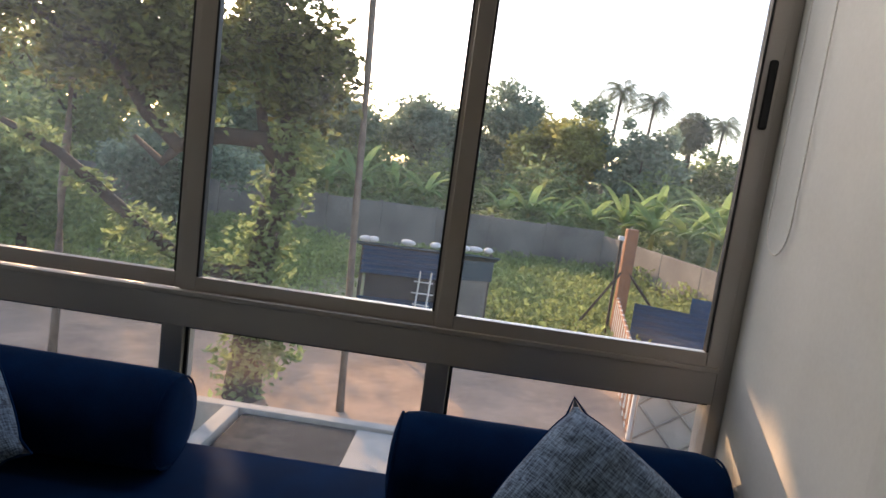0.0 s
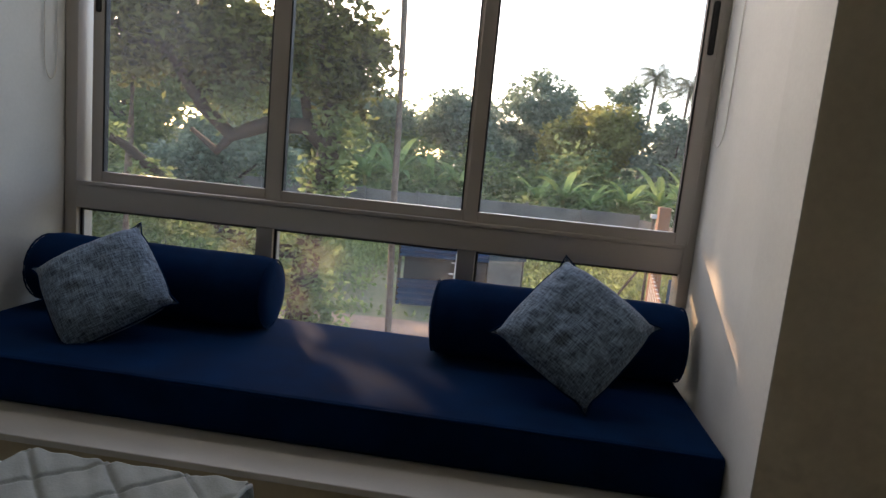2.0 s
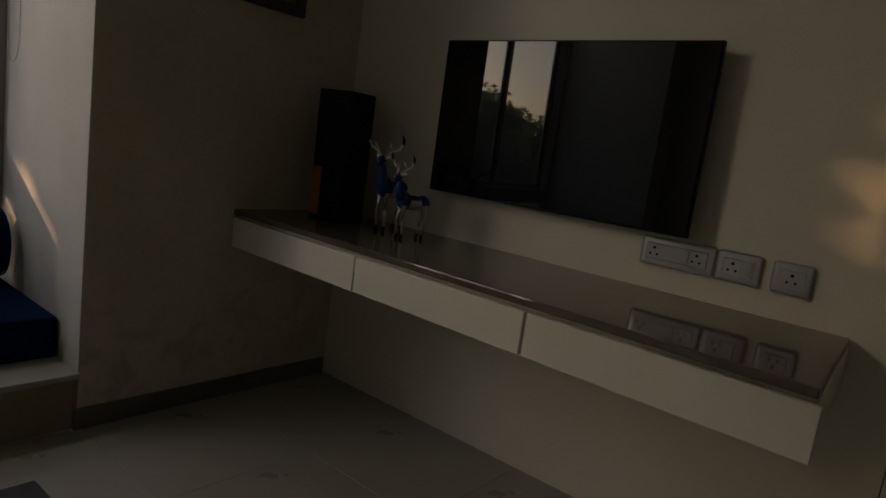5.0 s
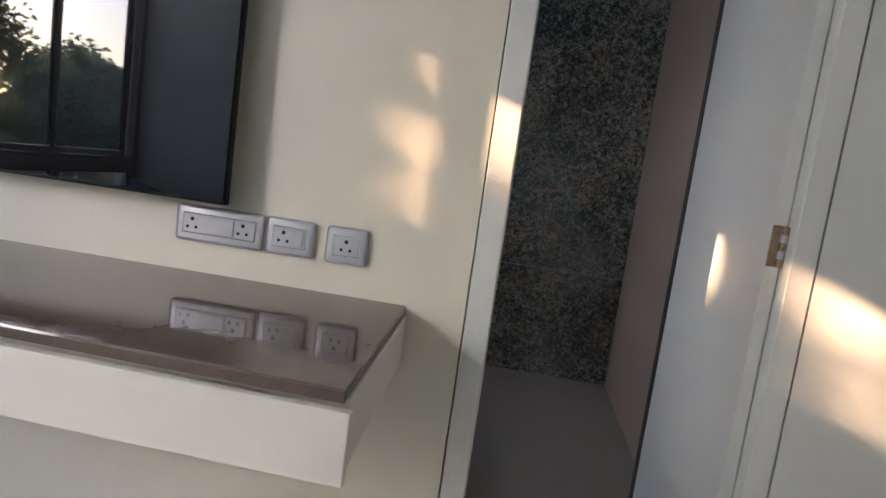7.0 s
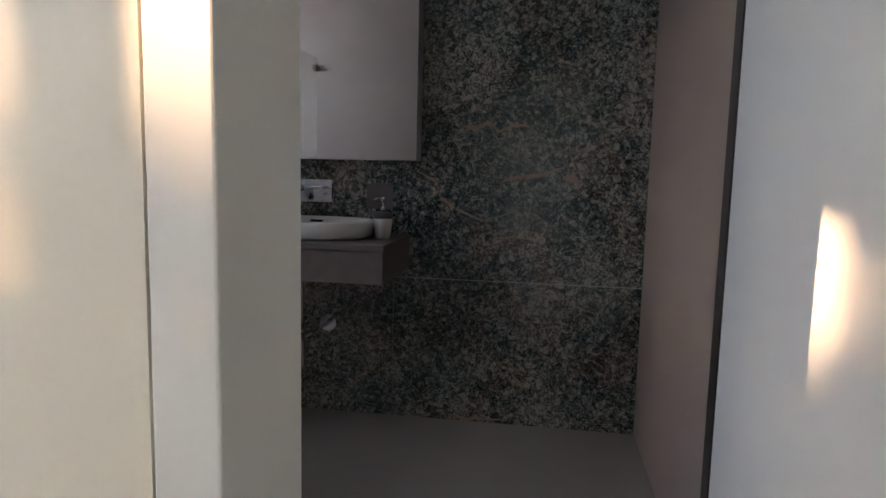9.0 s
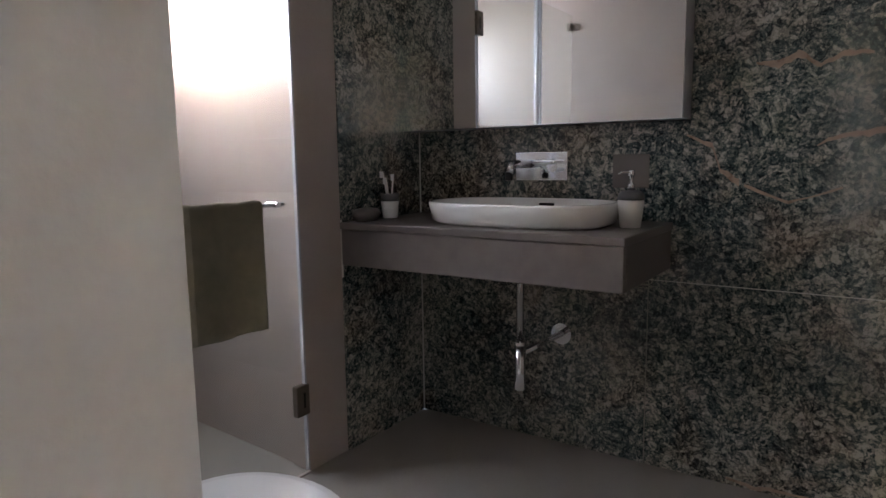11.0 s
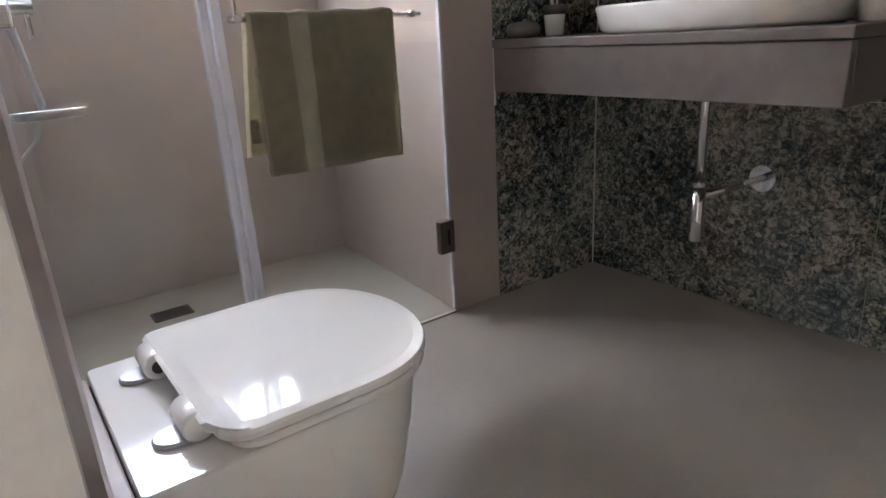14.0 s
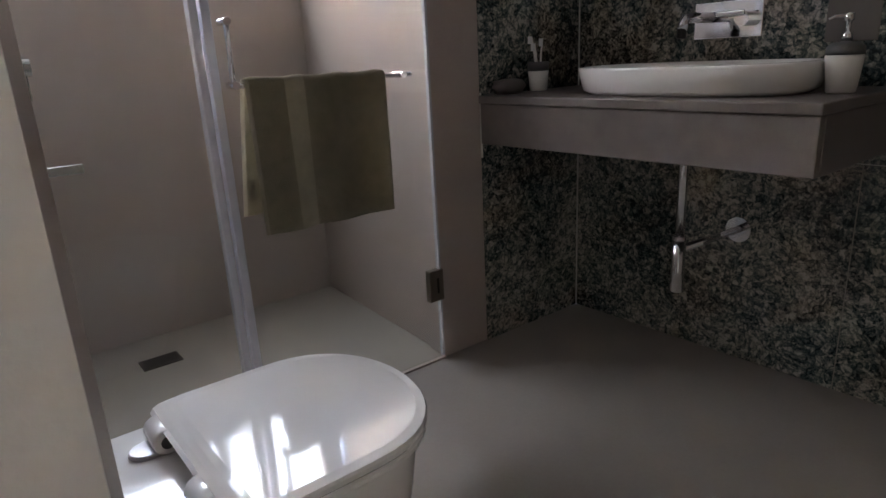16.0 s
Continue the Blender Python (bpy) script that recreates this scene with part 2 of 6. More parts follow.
def weave(m, pale, dark):
    """Crossing slubby threads of pale and dark yarn, both ways of the cloth."""
    n, lk = m.node_tree.nodes, m.node_tree.links
    p = n["Principled BSDF"]
    co, add, mr, mix, b = n.new("ShaderNodeTexCoord"), n.new("ShaderNodeMath"), n.new("ShaderNodeMapRange"), n.new("ShaderNodeMix"), n.new("ShaderNodeBump")
    add.operation = "ADD"
    for i, sc in enumerate(((26, 300, 60), (300, 26, 60))):
        mp, nz = n.new("ShaderNodeMapping"), n.new("ShaderNodeTexNoise")
        mp.inputs["Scale"].default_value = sc
        nz.inputs["Scale"].default_value, nz.inputs["Detail"].default_value = 1.0, 3
        lk.new(co.outputs["Object"], mp.inputs[0])
        lk.new(mp.outputs[0], nz.inputs["Vector"])
        lk.new(nz.outputs[0], add.inputs[i])
    lk.new(add.outputs[0], mr.inputs[0])
    mr.inputs[1].default_value, mr.inputs[2].default_value = 0.80, 1.20
    mix.data_type = "RGBA"
    mix.inputs[6].default_value, mix.inputs[7].default_value = rgb(dark), rgb(pale)
    lk.new(mr.outputs[0], mix.inputs[0])
    lk.new(mix.outputs[2], p.inputs["Base Color"])
    lk.new(add.outputs[0], b.inputs["Height"])
    b.inputs["Strength"].default_value, b.inputs["Distance"].default_value = 0.5, 0.002
    lk.new(b.outputs[0], p.inputs["Normal"])


weave(DENIM, (0.17, 0.245, 0.335), (0.015, 0.032, 0.06))
QUILT = mat("pale_embossed_quilt", (0.61, 0.68, 0.65), 0.85, c2=(0.51, 0.575, 0.555), scale=9, grain=60, bump=0.25, sheen=0.1)
def emboss(m, scale, depth):
    """Curling raised scrolls over a quilted cloth."""
    n, lk = m.node_tree.nodes, m.node_tree.links
    p = n["Principled BSDF"]
    co, w, k, q, b = n.new("ShaderNodeTexCoord"), n.new("ShaderNodeTexNoise"), n.new("ShaderNodeMath"), n.new("ShaderNodeMath"), n.new("ShaderNodeBump")
    w.inputs["Scale"].default_value, w.inputs["Detail"].default_value, w.inputs["Distortion"].default_value = scale, 1.0, 0.8
    lk.new(co.outputs["Object"], w.inputs["Vector"])
    k.operation, q.operation = "MULTIPLY", "SINE"
    lk.new(w.outputs[0], k.inputs[0])
    k.inputs[1].default_value = 34
    lk.new(k.outputs[0], q.inputs[0])
    lk.new(q.outputs[0], b.inputs["Height"])
    b.inputs["Strength"].default_value, b.inputs["Distance"].default_value = 0.7, depth
    lk.new(p.inputs["Normal"].links[0].from_socket, b.inputs["Normal"])
    lk.new(b.outputs[0], p.inputs["Normal"])


emboss(QUILT, 13.0, 0.0022)
RUNNER = mat("grey_velvet_runner", (0.225, 0.25, 0.24), 0.85, c2=(0.148, 0.168, 0.16), scale=10, grain=200, bump=0.15, sheen=0.3)
BEDWOOD = mat("pale_wood_bed_board", (0.52, 0.42, 0.30), 0.5, var=0.15, scale=3, grain=40)
WHITEBOARD = mat("cream_drawer_laminate", (0.74, 0.72, 0.64), 0.4, var=0.03, scale=2, grain=150, bump=0.01)
STONETOP = mat("polished_brown_marble", (0.135, 0.112, 0.095), 0.06, c2=(0.085, 0.070, 0.060), scale=5, grain=30, bump=0.0, rvar=0.02)
BLACK = mat("black_satin_plastic", (0.005, 0.005, 0.006), 0.4, var=0.1, spec=0.2)
SCREEN = mat("dark_screen_glass", (0.004, 0.004, 0.005), 0.015, bump=0, rvar=0.006, spec=0.48)
SPKWOOD = mat("orange_veneer", (0.32, 0.12, 0.03), 0.5, var=0.2)
SILVER = mat("satin_silver_plastic", (0.50, 0.50, 0.53), 0.32, 0.35, 0.03, 5, 200, 0.01)
DARKHOLE = mat("black_recess", (0.01, 0.01, 0.01), 0.8)
CHROME = mat("chrome", (0.75, 0.76, 0.78), 0.08, 1.0, 0.02, bump=0, rvar=0.03)
BRASS = mat("worn_brass", (0.40, 0.29, 0.20), 0.3, 1.0, 0.2, 30)
DOORPAINT = mat("white_gloss_door_paint", (0.72, 0.72, 0.69), 0.34, var=0.015, scale=1.2, grain=150, bump=0.01, rvar=0.01)
DUCTPLASTER = mat("white_pink_plaster", (0.72, 0.70, 0.68), 0.8, var=0.05, scale=5, grain=60, bump=0.08)
EDGE = mat("dark_door_edge", (0.05, 0.04, 0.035), 0.6)
GRANITE = granite_mat("green_granite")
BTILE = mat("taupe_matt_tile", (0.40, 0.345, 0.315), 0.42, var=0.05, scale=3, grain=100, bump=0.03)
PINK = mat("rosy_taupe_tile", (0.36, 0.285, 0.24), 0.45, var=0.05, scale=3, grain=100, bump=0.03)
BFLOOR = mat("taupe_floor_tile", (0.31, 0.285, 0.255), 0.4, var=0.06, scale=3, grain=90, bump=0.03)
VANITY = mat("brown_grey_quartz", (0.145, 0.128, 0.12), 0.4, var=0.12, scale=20, grain=260, bump=0.03)
CERAMIC = mat("white_glazed_ceramic", (0.87, 0.87, 0.85), 0.08, var=0.01, bump=0, rvar=0.03, coat=0.3)
SGLASS = glass_mat("shower_glass", (0.925, 0.945, 0.93), 0.9)
BRONZE = mat("brushed_bronze", (0.17, 0.145, 0.12), 0.35, 0.8, 0.05, 5, 200, 0.02)
CLEARPLATE = mat("smoky_acrylic", (0.17, 0.155, 0.145), 0.15, var=0.05, bump=0)
SEAL = mat("clear_seal_strip", (0.78, 0.83, 0.92), 0.2, 0.4, 0.05)
TOWEL = mat("olive_terry_towel", (0.50, 0.455, 0.32), 0.95, c2=(0.39, 0.355, 0.245), scale=30, grain=350, bump=0.9, sheen=0.3)
TOWELBAND = mat("pale_towel_band", (0.66, 0.62, 0.50), 0.9, c2=(0.55, 0.52, 0.41), scale=30, grain=350, bump=0.6)
MIRROR = mirror_mat()
FROST = mat("white_window_frame", (0.75, 0.76, 0.76), 0.4, var=0.02)
FROSTGLASS = mat("frosted_glass", (0.80, 0.82, 0.83), 0.6, var=0.02)
FROSTGLASS.node_tree.nodes["Principled BSDF"].inputs["Transmission Weight"].default_value = 0.9
GREYCUP = mat("grey_rubber_band", (0.10, 0.10, 0.10), 0.6)
WHITEPL = mat("white_plastic", (0.75, 0.74, 0.70), 0.3, var=0.02)


# ---- mesh helpers ----
def thing(name, base, label, category, group="", m=None):
    e = new(name)
    e.empty_display_size = 0.1
    e.matrix_basis = m if m else Matrix.Translation(base)
    return tagged(e, label, category, group)


def part(name, bm, material, parent=None, label="", smooth=False, local=False, kind=""):
    me = bpy.data.meshes.new(name)
    if smooth:
        for f in bm.faces:
            f.smooth = True
    bm.to_mesh(me)
    bm.free()
    for q in (material if isinstance(material, (list, tuple)) else [material]):
        me.materials.append(q)
    ob = new(name, me)
    if parent is not None:
        ob.parent = parent
        if not local:
            top = parent
            chain = []
            while top is not None:
                chain.append(top)
                top = top.parent
            w = Matrix.Identity(4)
            for q in reversed(chain):
                w = w @ q.matrix_parent_inverse @ q.matrix_basis
            ob.matrix_parent_inverse = w.inverted()
    tagged(ob, label, kind=kind)
    return ob


def structure(name, bm, material, label="", smooth=False):
    return tagged(part(name, bm, material, None, label, smooth), kind="structure")


def box(x0, x1, y0, y1, z0, z1, bevel=0.0, seg=2, bm=None):
    bm = bm or bmesh.new()
    v = [bm.verts.new((x, y, z)) for x in (x0, x1) for y in (y0, y1) for z in (z0, z1)]
    fs = [bm.faces.new([v[i] for i in q]) for q in ((0, 1, 3, 2), (4, 6, 7, 5), (0, 4, 5, 1), (2, 3, 7, 6), (0, 2, 6, 4), (1, 5, 7, 3))]
    if bevel:
        es = list({e for f in fs for e in f.edges})
        bmesh.ops.bevel(bm, geom=es, offset=bevel, segments=seg, profile=0.5, affect="EDGES")
    return bm


def prism(pts, z0, z1, bevel=0.0, seg=2):
    """An upright slab over a plan outline, counter-clockwise."""
    bm = bmesh.new()
    a = [bm.verts.new((x, y, z0)) for x, y in pts]
    b = [bm.verts.new((x, y, z1)) for x, y in pts]
    bm.faces.new(a[::-1])
    bm.faces.new(b)
    k = len(pts)
    for i in range(k):
        bm.faces.new((a[i], a[(i + 1) % k], b[(i + 1) % k], b[i]))
    if bevel:
        bmesh.ops.bevel(bm, geom=list(bm.edges), offset=bevel, segments=seg, profile=0.5, affect="EDGES")
    return bm


def tube(p0, p1, r0, r1=None, n=14, bm=None, cap=True):
    """A round bar between two points."""
    bm = bm or bmesh.new()
    p0, p1 = Vector(p0), Vector(p1)
    r1 = r0 if r1 is None else r1
    q = (p1 - p0).to_track_quat("Z", "Y")
    ra, rb = [], []
    for i in range(n):
        a = 2 * math.pi * i / n
        d = q @ Vector((math.cos(a), math.sin(a), 0))
        ra.append(bm.verts.new(p0 + d * r0))
        rb.append(bm.verts.new(p1 + d * r1))
    for i in range(n):
        bm.faces.new((ra[i], ra[(i + 1) % n], rb[(i + 1) % n], rb[i]))
    if cap:
        bm.faces.new(ra[::-1])
        bm.faces.new(rb)
    return bm


def limb(pts, radii, n=8, bm=None):
    """A bent tapering tube through points."""
    bm = bm or bmesh.new()
    rings = []
    for i, p in enumerate(pts):
        p = Vector(p)
        d = Vector(pts[min(i + 1, len(pts) - 1)]) - Vector(pts[max(i - 1, 0)])
        q = d.to_track_quat("Z", "Y")
        rings.append([bm.verts.new(p + q @ Vector((math.cos(2 * math.pi * k / n) * radii[i], math.sin(2 * math.pi * k / n) * radii[i], 0))) for k in range(n)])
    for a, b in zip(rings, rings[1:]):
        for k in range(n):
            bm.faces.new((a[k], a[(k + 1) % n], b[(k + 1) % n], b[k]))
    bm.faces.new(rings[0][::-1])
    bm.faces.new(rings[-1])
    return bm


def lathe(profile, centre, n=28, bm=None, sx=1.0, sy=1.0):
    """A turned shape: (radius, height) pairs round an upright axis, stretched by sx, sy."""
    bm = bm or bmesh.new()
    c = Vector(centre)
    rings = []
    for r, z in profile:
        rings.append([bm.verts.new(c + Vector((sx * r * math.cos(2 * math.pi * k / n), sy * r * math.sin(2 * math.pi * k / n), z))) for k in range(n)])
    for a, b in zip(rings, rings[1:]):
        for k in range(n):
            bm.faces.new((a[k], a[(k + 1) % n], b[(k + 1) % n], b[k]))
    bm.faces.new(rings[0][::-1])
    bm.faces.new(rings[-1])
    return bm


def mesh_part(name, verts, faces, material, parent=None, label="", smooth=False, kind=""):
    me = bpy.data.meshes.new(name)
    me.from_pydata(verts, [], faces)
    me.materials.append(material)
    if smooth:
        me.polygons.foreach_set("use_smooth", [True] * len(me.polygons))
    ob = new(name, me)
    if parent is not None:
        ob.parent = parent
        ob.matrix_parent_inverse = parent.matrix_basis.inverted()
    return tagged(ob, label, kind=kind)


# ---- bedroom shell ----
H = 3.15
structure("floor", box(-4.5, 0.0, -5.2, 0.0, -0.25, -0.006), GROUT)
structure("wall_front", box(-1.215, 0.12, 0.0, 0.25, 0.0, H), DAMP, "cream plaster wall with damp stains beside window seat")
structure("wall_tv", box(0.0, 0.12, -2.415, 0.0, 0.0, H), PANEL, "cream panelled wall behind television")
structure("wall_tv_head", box(0.0, 0.12, -3.25, -2.415, 2.1, H), PANEL)
structure("wall_tv_end", box(0.0, 0.12, -5.2, -3.255, 0.0, H), DOORPAINT, "white panelled wall beside bathroom door")
structure("wall_left", box(-4.62, -4.5, -5.2, 0.0, 0.0, H), PLASTER)
structure("wall_back", box(-4.62, 0.12, -5.32, -5.2, 0.0, H), PLASTER)
structure("wall_front_left", box(-4.62, -4.18, 0.0, 0.25, 0.0, H), PLASTER)
structure("ceiling", box(-4.62, 0.12, -5.32, 1.3, H, H + 0.15), CEIL)
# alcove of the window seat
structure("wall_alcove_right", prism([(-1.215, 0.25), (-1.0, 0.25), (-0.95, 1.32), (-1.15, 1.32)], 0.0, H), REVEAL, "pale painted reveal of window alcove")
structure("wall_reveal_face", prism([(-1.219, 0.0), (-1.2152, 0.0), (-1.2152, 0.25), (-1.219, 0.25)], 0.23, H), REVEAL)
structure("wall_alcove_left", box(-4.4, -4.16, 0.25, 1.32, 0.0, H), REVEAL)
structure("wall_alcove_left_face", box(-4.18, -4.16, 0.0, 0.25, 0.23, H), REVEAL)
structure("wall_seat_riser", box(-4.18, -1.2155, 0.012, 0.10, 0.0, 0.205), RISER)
structure("wall_seat_base", box(-4.16, -1.2, 0.10, 1.28, -0.2, 0.20), PLASTER)
structure("ledge", box(-4.158, -1.213, -0.012, 1.12, 0.205, 0.23, 0.004), LEDGE, "pale stone ledge under window seat mattress")
structure("baseboard", box(-1.23, -0.012, -0.012, 0.0, 0.0, 0.086, 0.003), SKIRT)
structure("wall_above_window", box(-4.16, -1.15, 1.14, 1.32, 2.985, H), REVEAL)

# flush door lining either side of the bathroom opening
structure("door_frame", box(-0.003, 0.192, -2.485, -2.419, 0.0, 2.1, 0.003), DOORPAINT, "white flush door lining")
bm = box(-0.003, 0.06, -3.25, -3.19, 0.0, 2.1, 0.003)
box(0.06, 0.123, -3.25, -3.17, 0.0, 2.1, 0.003, bm=bm)
structure("door_frame_hinge_side", bm, DOORPAINT)

# ---- window ----
win = thing("window_1", (-2.65, 1.17, 0.25), "champagne aluminium sliding window with six panes", "window")
tagged(win, kind="structure")
YW = 1.17
part("window_frame", box(-4.155, -4.09, YW - 0.06, YW + 0.06, 0.232, 2.99, 0.004), ALU, win)
part("window_frame", box(-1.21, -1.135, YW - 0.06, YW + 0.06, 0.232, 2.99, 0.004), ALU, win)
part("window_frame", box(-4.09, -1.21, YW - 0.06, YW + 0.06, 2.925, 2.99, 0.004), ALU, win)
part("window_frame", box(-4.09, -1.21, YW - 0.06, YW + 0.06, 0.232, 0.30, 0.004), ALU, win)
part("transom", box(-4.09, -1.21, YW - 0.065, YW + 0.06, 0.822, 0.935, 0.004), ALU, win)
part("track", box(-4.09, -1.21, YW - 0.075, YW - 0.05, 0.935, 0.955, 0.003), ALU, win)
for x in (-3.13, -2.16):
    part("mullion", box(x - 0.042, x + 0.042, YW - 0.05, YW + 0.05, 0.30, 0.822, 0.004), ALU, win)
for x0, x1 in ((-4.09, -3.172), (-3.088, -2.202), (-2.118, -1.21)):
    part("pane", box(x0, x1, YW - 0.004, YW + 0.004, 0.30, 0.822), WGLASS, win, "lower fixed pane").visible_shadow = False
    bm = box(x0, x1, YW - 0.03, YW - 0.018, 0.808, 0.822)
    box(x0, x0 + 0.012, YW - 0.03, YW - 0.018, 0.30, 0.808, bm=bm)
    part("gasket", bm, RUBBER, win)


def sash(x0, x1, y, lock):
    """A sliding sash: stiles, rails, gasket, pane and its dark lock."""
    z0, z1, s = 0.945, 2.925, 0.058
    bm = box(x0, x0 + s, y - 0.018, y + 0.018, z0, z1, 0.003)
    box(x1 - s, x1, y - 0.018, y + 0.018, z0, z1, 0.003, bm=bm)
    box(x0 + s, x1 - s, y - 0.017, y + 0.017, z0, z0 + s, 0.003, bm=bm)
    box(x0 + s, x1 - s, y - 0.017, y + 0.017, z1 - s, z1, 0.003, bm=bm)
    sa = part("sash", bm, ALU, win)
    part("pane", box(x0 + s, x1 - s, y - 0.003, y + 0.003, z0 + s, z1 - s), WGLASS, sa).visible_shadow = False
    bm = box(x0 + s, x0 + s + 0.008, y - 0.016, y + 0.016, z0 + s, z1 - s)
    box(x1 - s - 0.008, x1 - s, y - 0.016, y + 0.016, z0 + s, z1 - s, bm=bm)
    part("gasket", bm, RUBBER, sa)
    if lock:
        xl = (x1 - s / 2) if lock > 0 else (x0 + s / 2)
        part("lock", box(xl - 0.013, xl + 0.013, y - 0.026, y - 0.016, 1.76, 1.98, 0.008, 3), RUBBER, sa, "dark recessed lock")


sash(-4.06, -3.10, YW + 0.02, -1)
sash(-3.12, -2.14, YW - 0.022, 0)
sash(-2.185, -1.195, YW - 0.048, 1)

# ---- window seat ----
mt = thing("seat_mattress", (-2.65, 0.65, 0.23), "long navy velvet window seat mattress", "mattress")
bm = box(-4.12, -1.222, 0.19, 1.10, 0.23, 0.40, 0.02, 3)
part("cushion", bm, VELVET, mt, smooth=True)
bm = limb([(-4.10, 0.196, 0.392), (-2.6, 0.193, 0.394), (-1.24, 0.196, 0.392)], [0.005] * 3, 6)
part("piping", bm, VELVET, mt)


def bolster(x0, x1, y, z, r):
    b = thing("bolster", ((x0 + x1) / 2, y, z - r), "round navy velvet bolster lying on window seat", "bolster", "bolsters on the window seat")
    bm = bmesh.new()
    n, prof = 28, [(0.0, 0.0), (0.002, 0.55), (0.012, 0.84), (0.035, 0.95), (0.08, 1.0)]
    k = 9
    xs = [(x0 + a, f) for a, f in prof] + [(x0 + 0.08 + (x1 - x0 - 0.16) * i / k, 1.0 - 0.012 * math.sin(i * 2.3) ** 2) for i in range(1, k)] + [(x1 - a, f) for a, f in reversed(prof)]
    rings = []
    for x, f in xs:
        rr = max(0.004, r * f)
        rings.append([bm.verts.new((x, y + rr * math.cos(2 * math.pi * i / n), max(z - r * 0.97, z + rr * math.sin(2 * math.pi * i / n)))) for i in range(n)])
    for a, c in zip(rings, rings[1:]):
        for i in range(n):
            bm.faces.new((a[i], a[(i + 1) % n], c[(i + 1) % n], c[i]))
    bm.faces.new(rings[0][::-1])
    bm.faces.new(rings[-1])
    part("cover", bm, VELVET, b, smooth=True)
    for x in (x0 + 0.02, x1 - 0.02):
        bm = limb([(x, y + r * 0.93 * math.cos(a), z + r * 0.93 * math.sin(a)) for a in [2 * math.pi * i / 24 for i in range(25)]], [0.004] * 25, 6)
        part("piping", bm, VELVET, b)


bolster(-4.09, -2.97, 0.90, 0.562, 0.163)
bolster(-2.265, -1.215, 0.88, 0.562, 0.163)


def pillow(m, label, side=0.435, thick=0.175):
    """A square scatter cushion with pinched corners and a seam."""
    p = thing("cushion", (0, 0, 0), label, "cushion", "scatter cushions on the window seat", m)
    n = 34
    bm = bmesh.new()
    grid = {}
    for s in (1, -1):
        for i in range(n + 1):
            for j in range(n + 1):
                u, v = 2 * i / n - 1, 2 * j / n - 1
                e = max(0.0, (1 - u ** 4) * (1 - v ** 4)) ** 0.55 * (1 - 0.45 * abs(u * v) ** 3) + 0.42 * abs(u * v) ** 9 * max(0.0, (1 - u ** 24) * (1 - v ** 24)) ** 0.3
                pull = 1 - 0.085 * abs(u * v) ** 3 + 0.12 * abs(u * v) ** 18
                w = 0.016 * noise.noise((u * 2.2 + s, v * 2.2, 5)) + 0.010 * noise.noise((u * 6, v * 6, s))
                co = (u * side / 2 * pull, v * side / 2 * pull, s * thick / 2 * e + w * e)
                edge = i in (0, n) or j in (0, n)
                if edge and s == -1:
                    grid[s, i, j] = grid[1, i, j]
                else:
                    grid[s, i, j] = bm.verts.new(co)
    for s in (1, -1):
        for i in range(n):
            for j in range(n):
                q = [grid[s, i, j], grid[s, i + 1, j], grid[s, i + 1, j + 1], grid[s, i, j + 1]]
                bm.faces.new(q if s == 1 else q[::-1])
    part("cover", bm, DENIM, p, smooth=True, local=True)
    pts = []
    for a, b in ((-1, -1), (1, -1), (1, 1), (-1, 1), (-1, -1)):
        pts.append((a, b))
    seam = []
    for (a, b), (c, d) in zip(pts, pts[1:]):
        for k in range(10):
            u, v = a + (c - a) * k / 10, b + (d - b) * k / 10
            pull = 1 - 0.085 * abs(u * v) ** 3 + 0.12 * abs(u * v) ** 18
            seam.append((u * side / 2 * pull, v * side / 2 * pull, 0))
    seam.append(seam[0])
    part("seam", limb(seam, [0.004] * len(seam), 5), VELVET, p, "dark seam", local=True)
    return p


pillow(pose(-1.69, 0.565, 0.650, 52, 0, 0) @ pose(0, 0, 0, 0, 0, 54), "blue-grey woven cushion standing on its corner against bolster")
pillow(pose(-3.57, 0.58, 0.590, 50, 0, 8) @ pose(0, 0, 0, 0, 0, 36), "blue-grey woven cushion leaning against bolster")

# ---- bed ----
bed = thing("bed", (-3.3, -1.45, 0.0), "made bed with pale embossed quilt", "bed")
part("base", box(-4.35, -2.33, -2.36, -0.56, 0.06, 0.27, 0.01), BEDWOOD, bed, "pale wooden bed base")
for x in (-4.25, -2.42):
    for y in (-2.26, -0.66):
        part("leg", box(x - 0.04, x + 0.04, y - 0.04, y + 0.04, -0.002, 0.06, 0.004), BEDWOOD, bed)
bm = box(-4.33, -2.30, -2.38, -0.535, 0.27, 0.50, 0.075, 6)
part("mattress", bm, QUILT, bed, smooth=True)


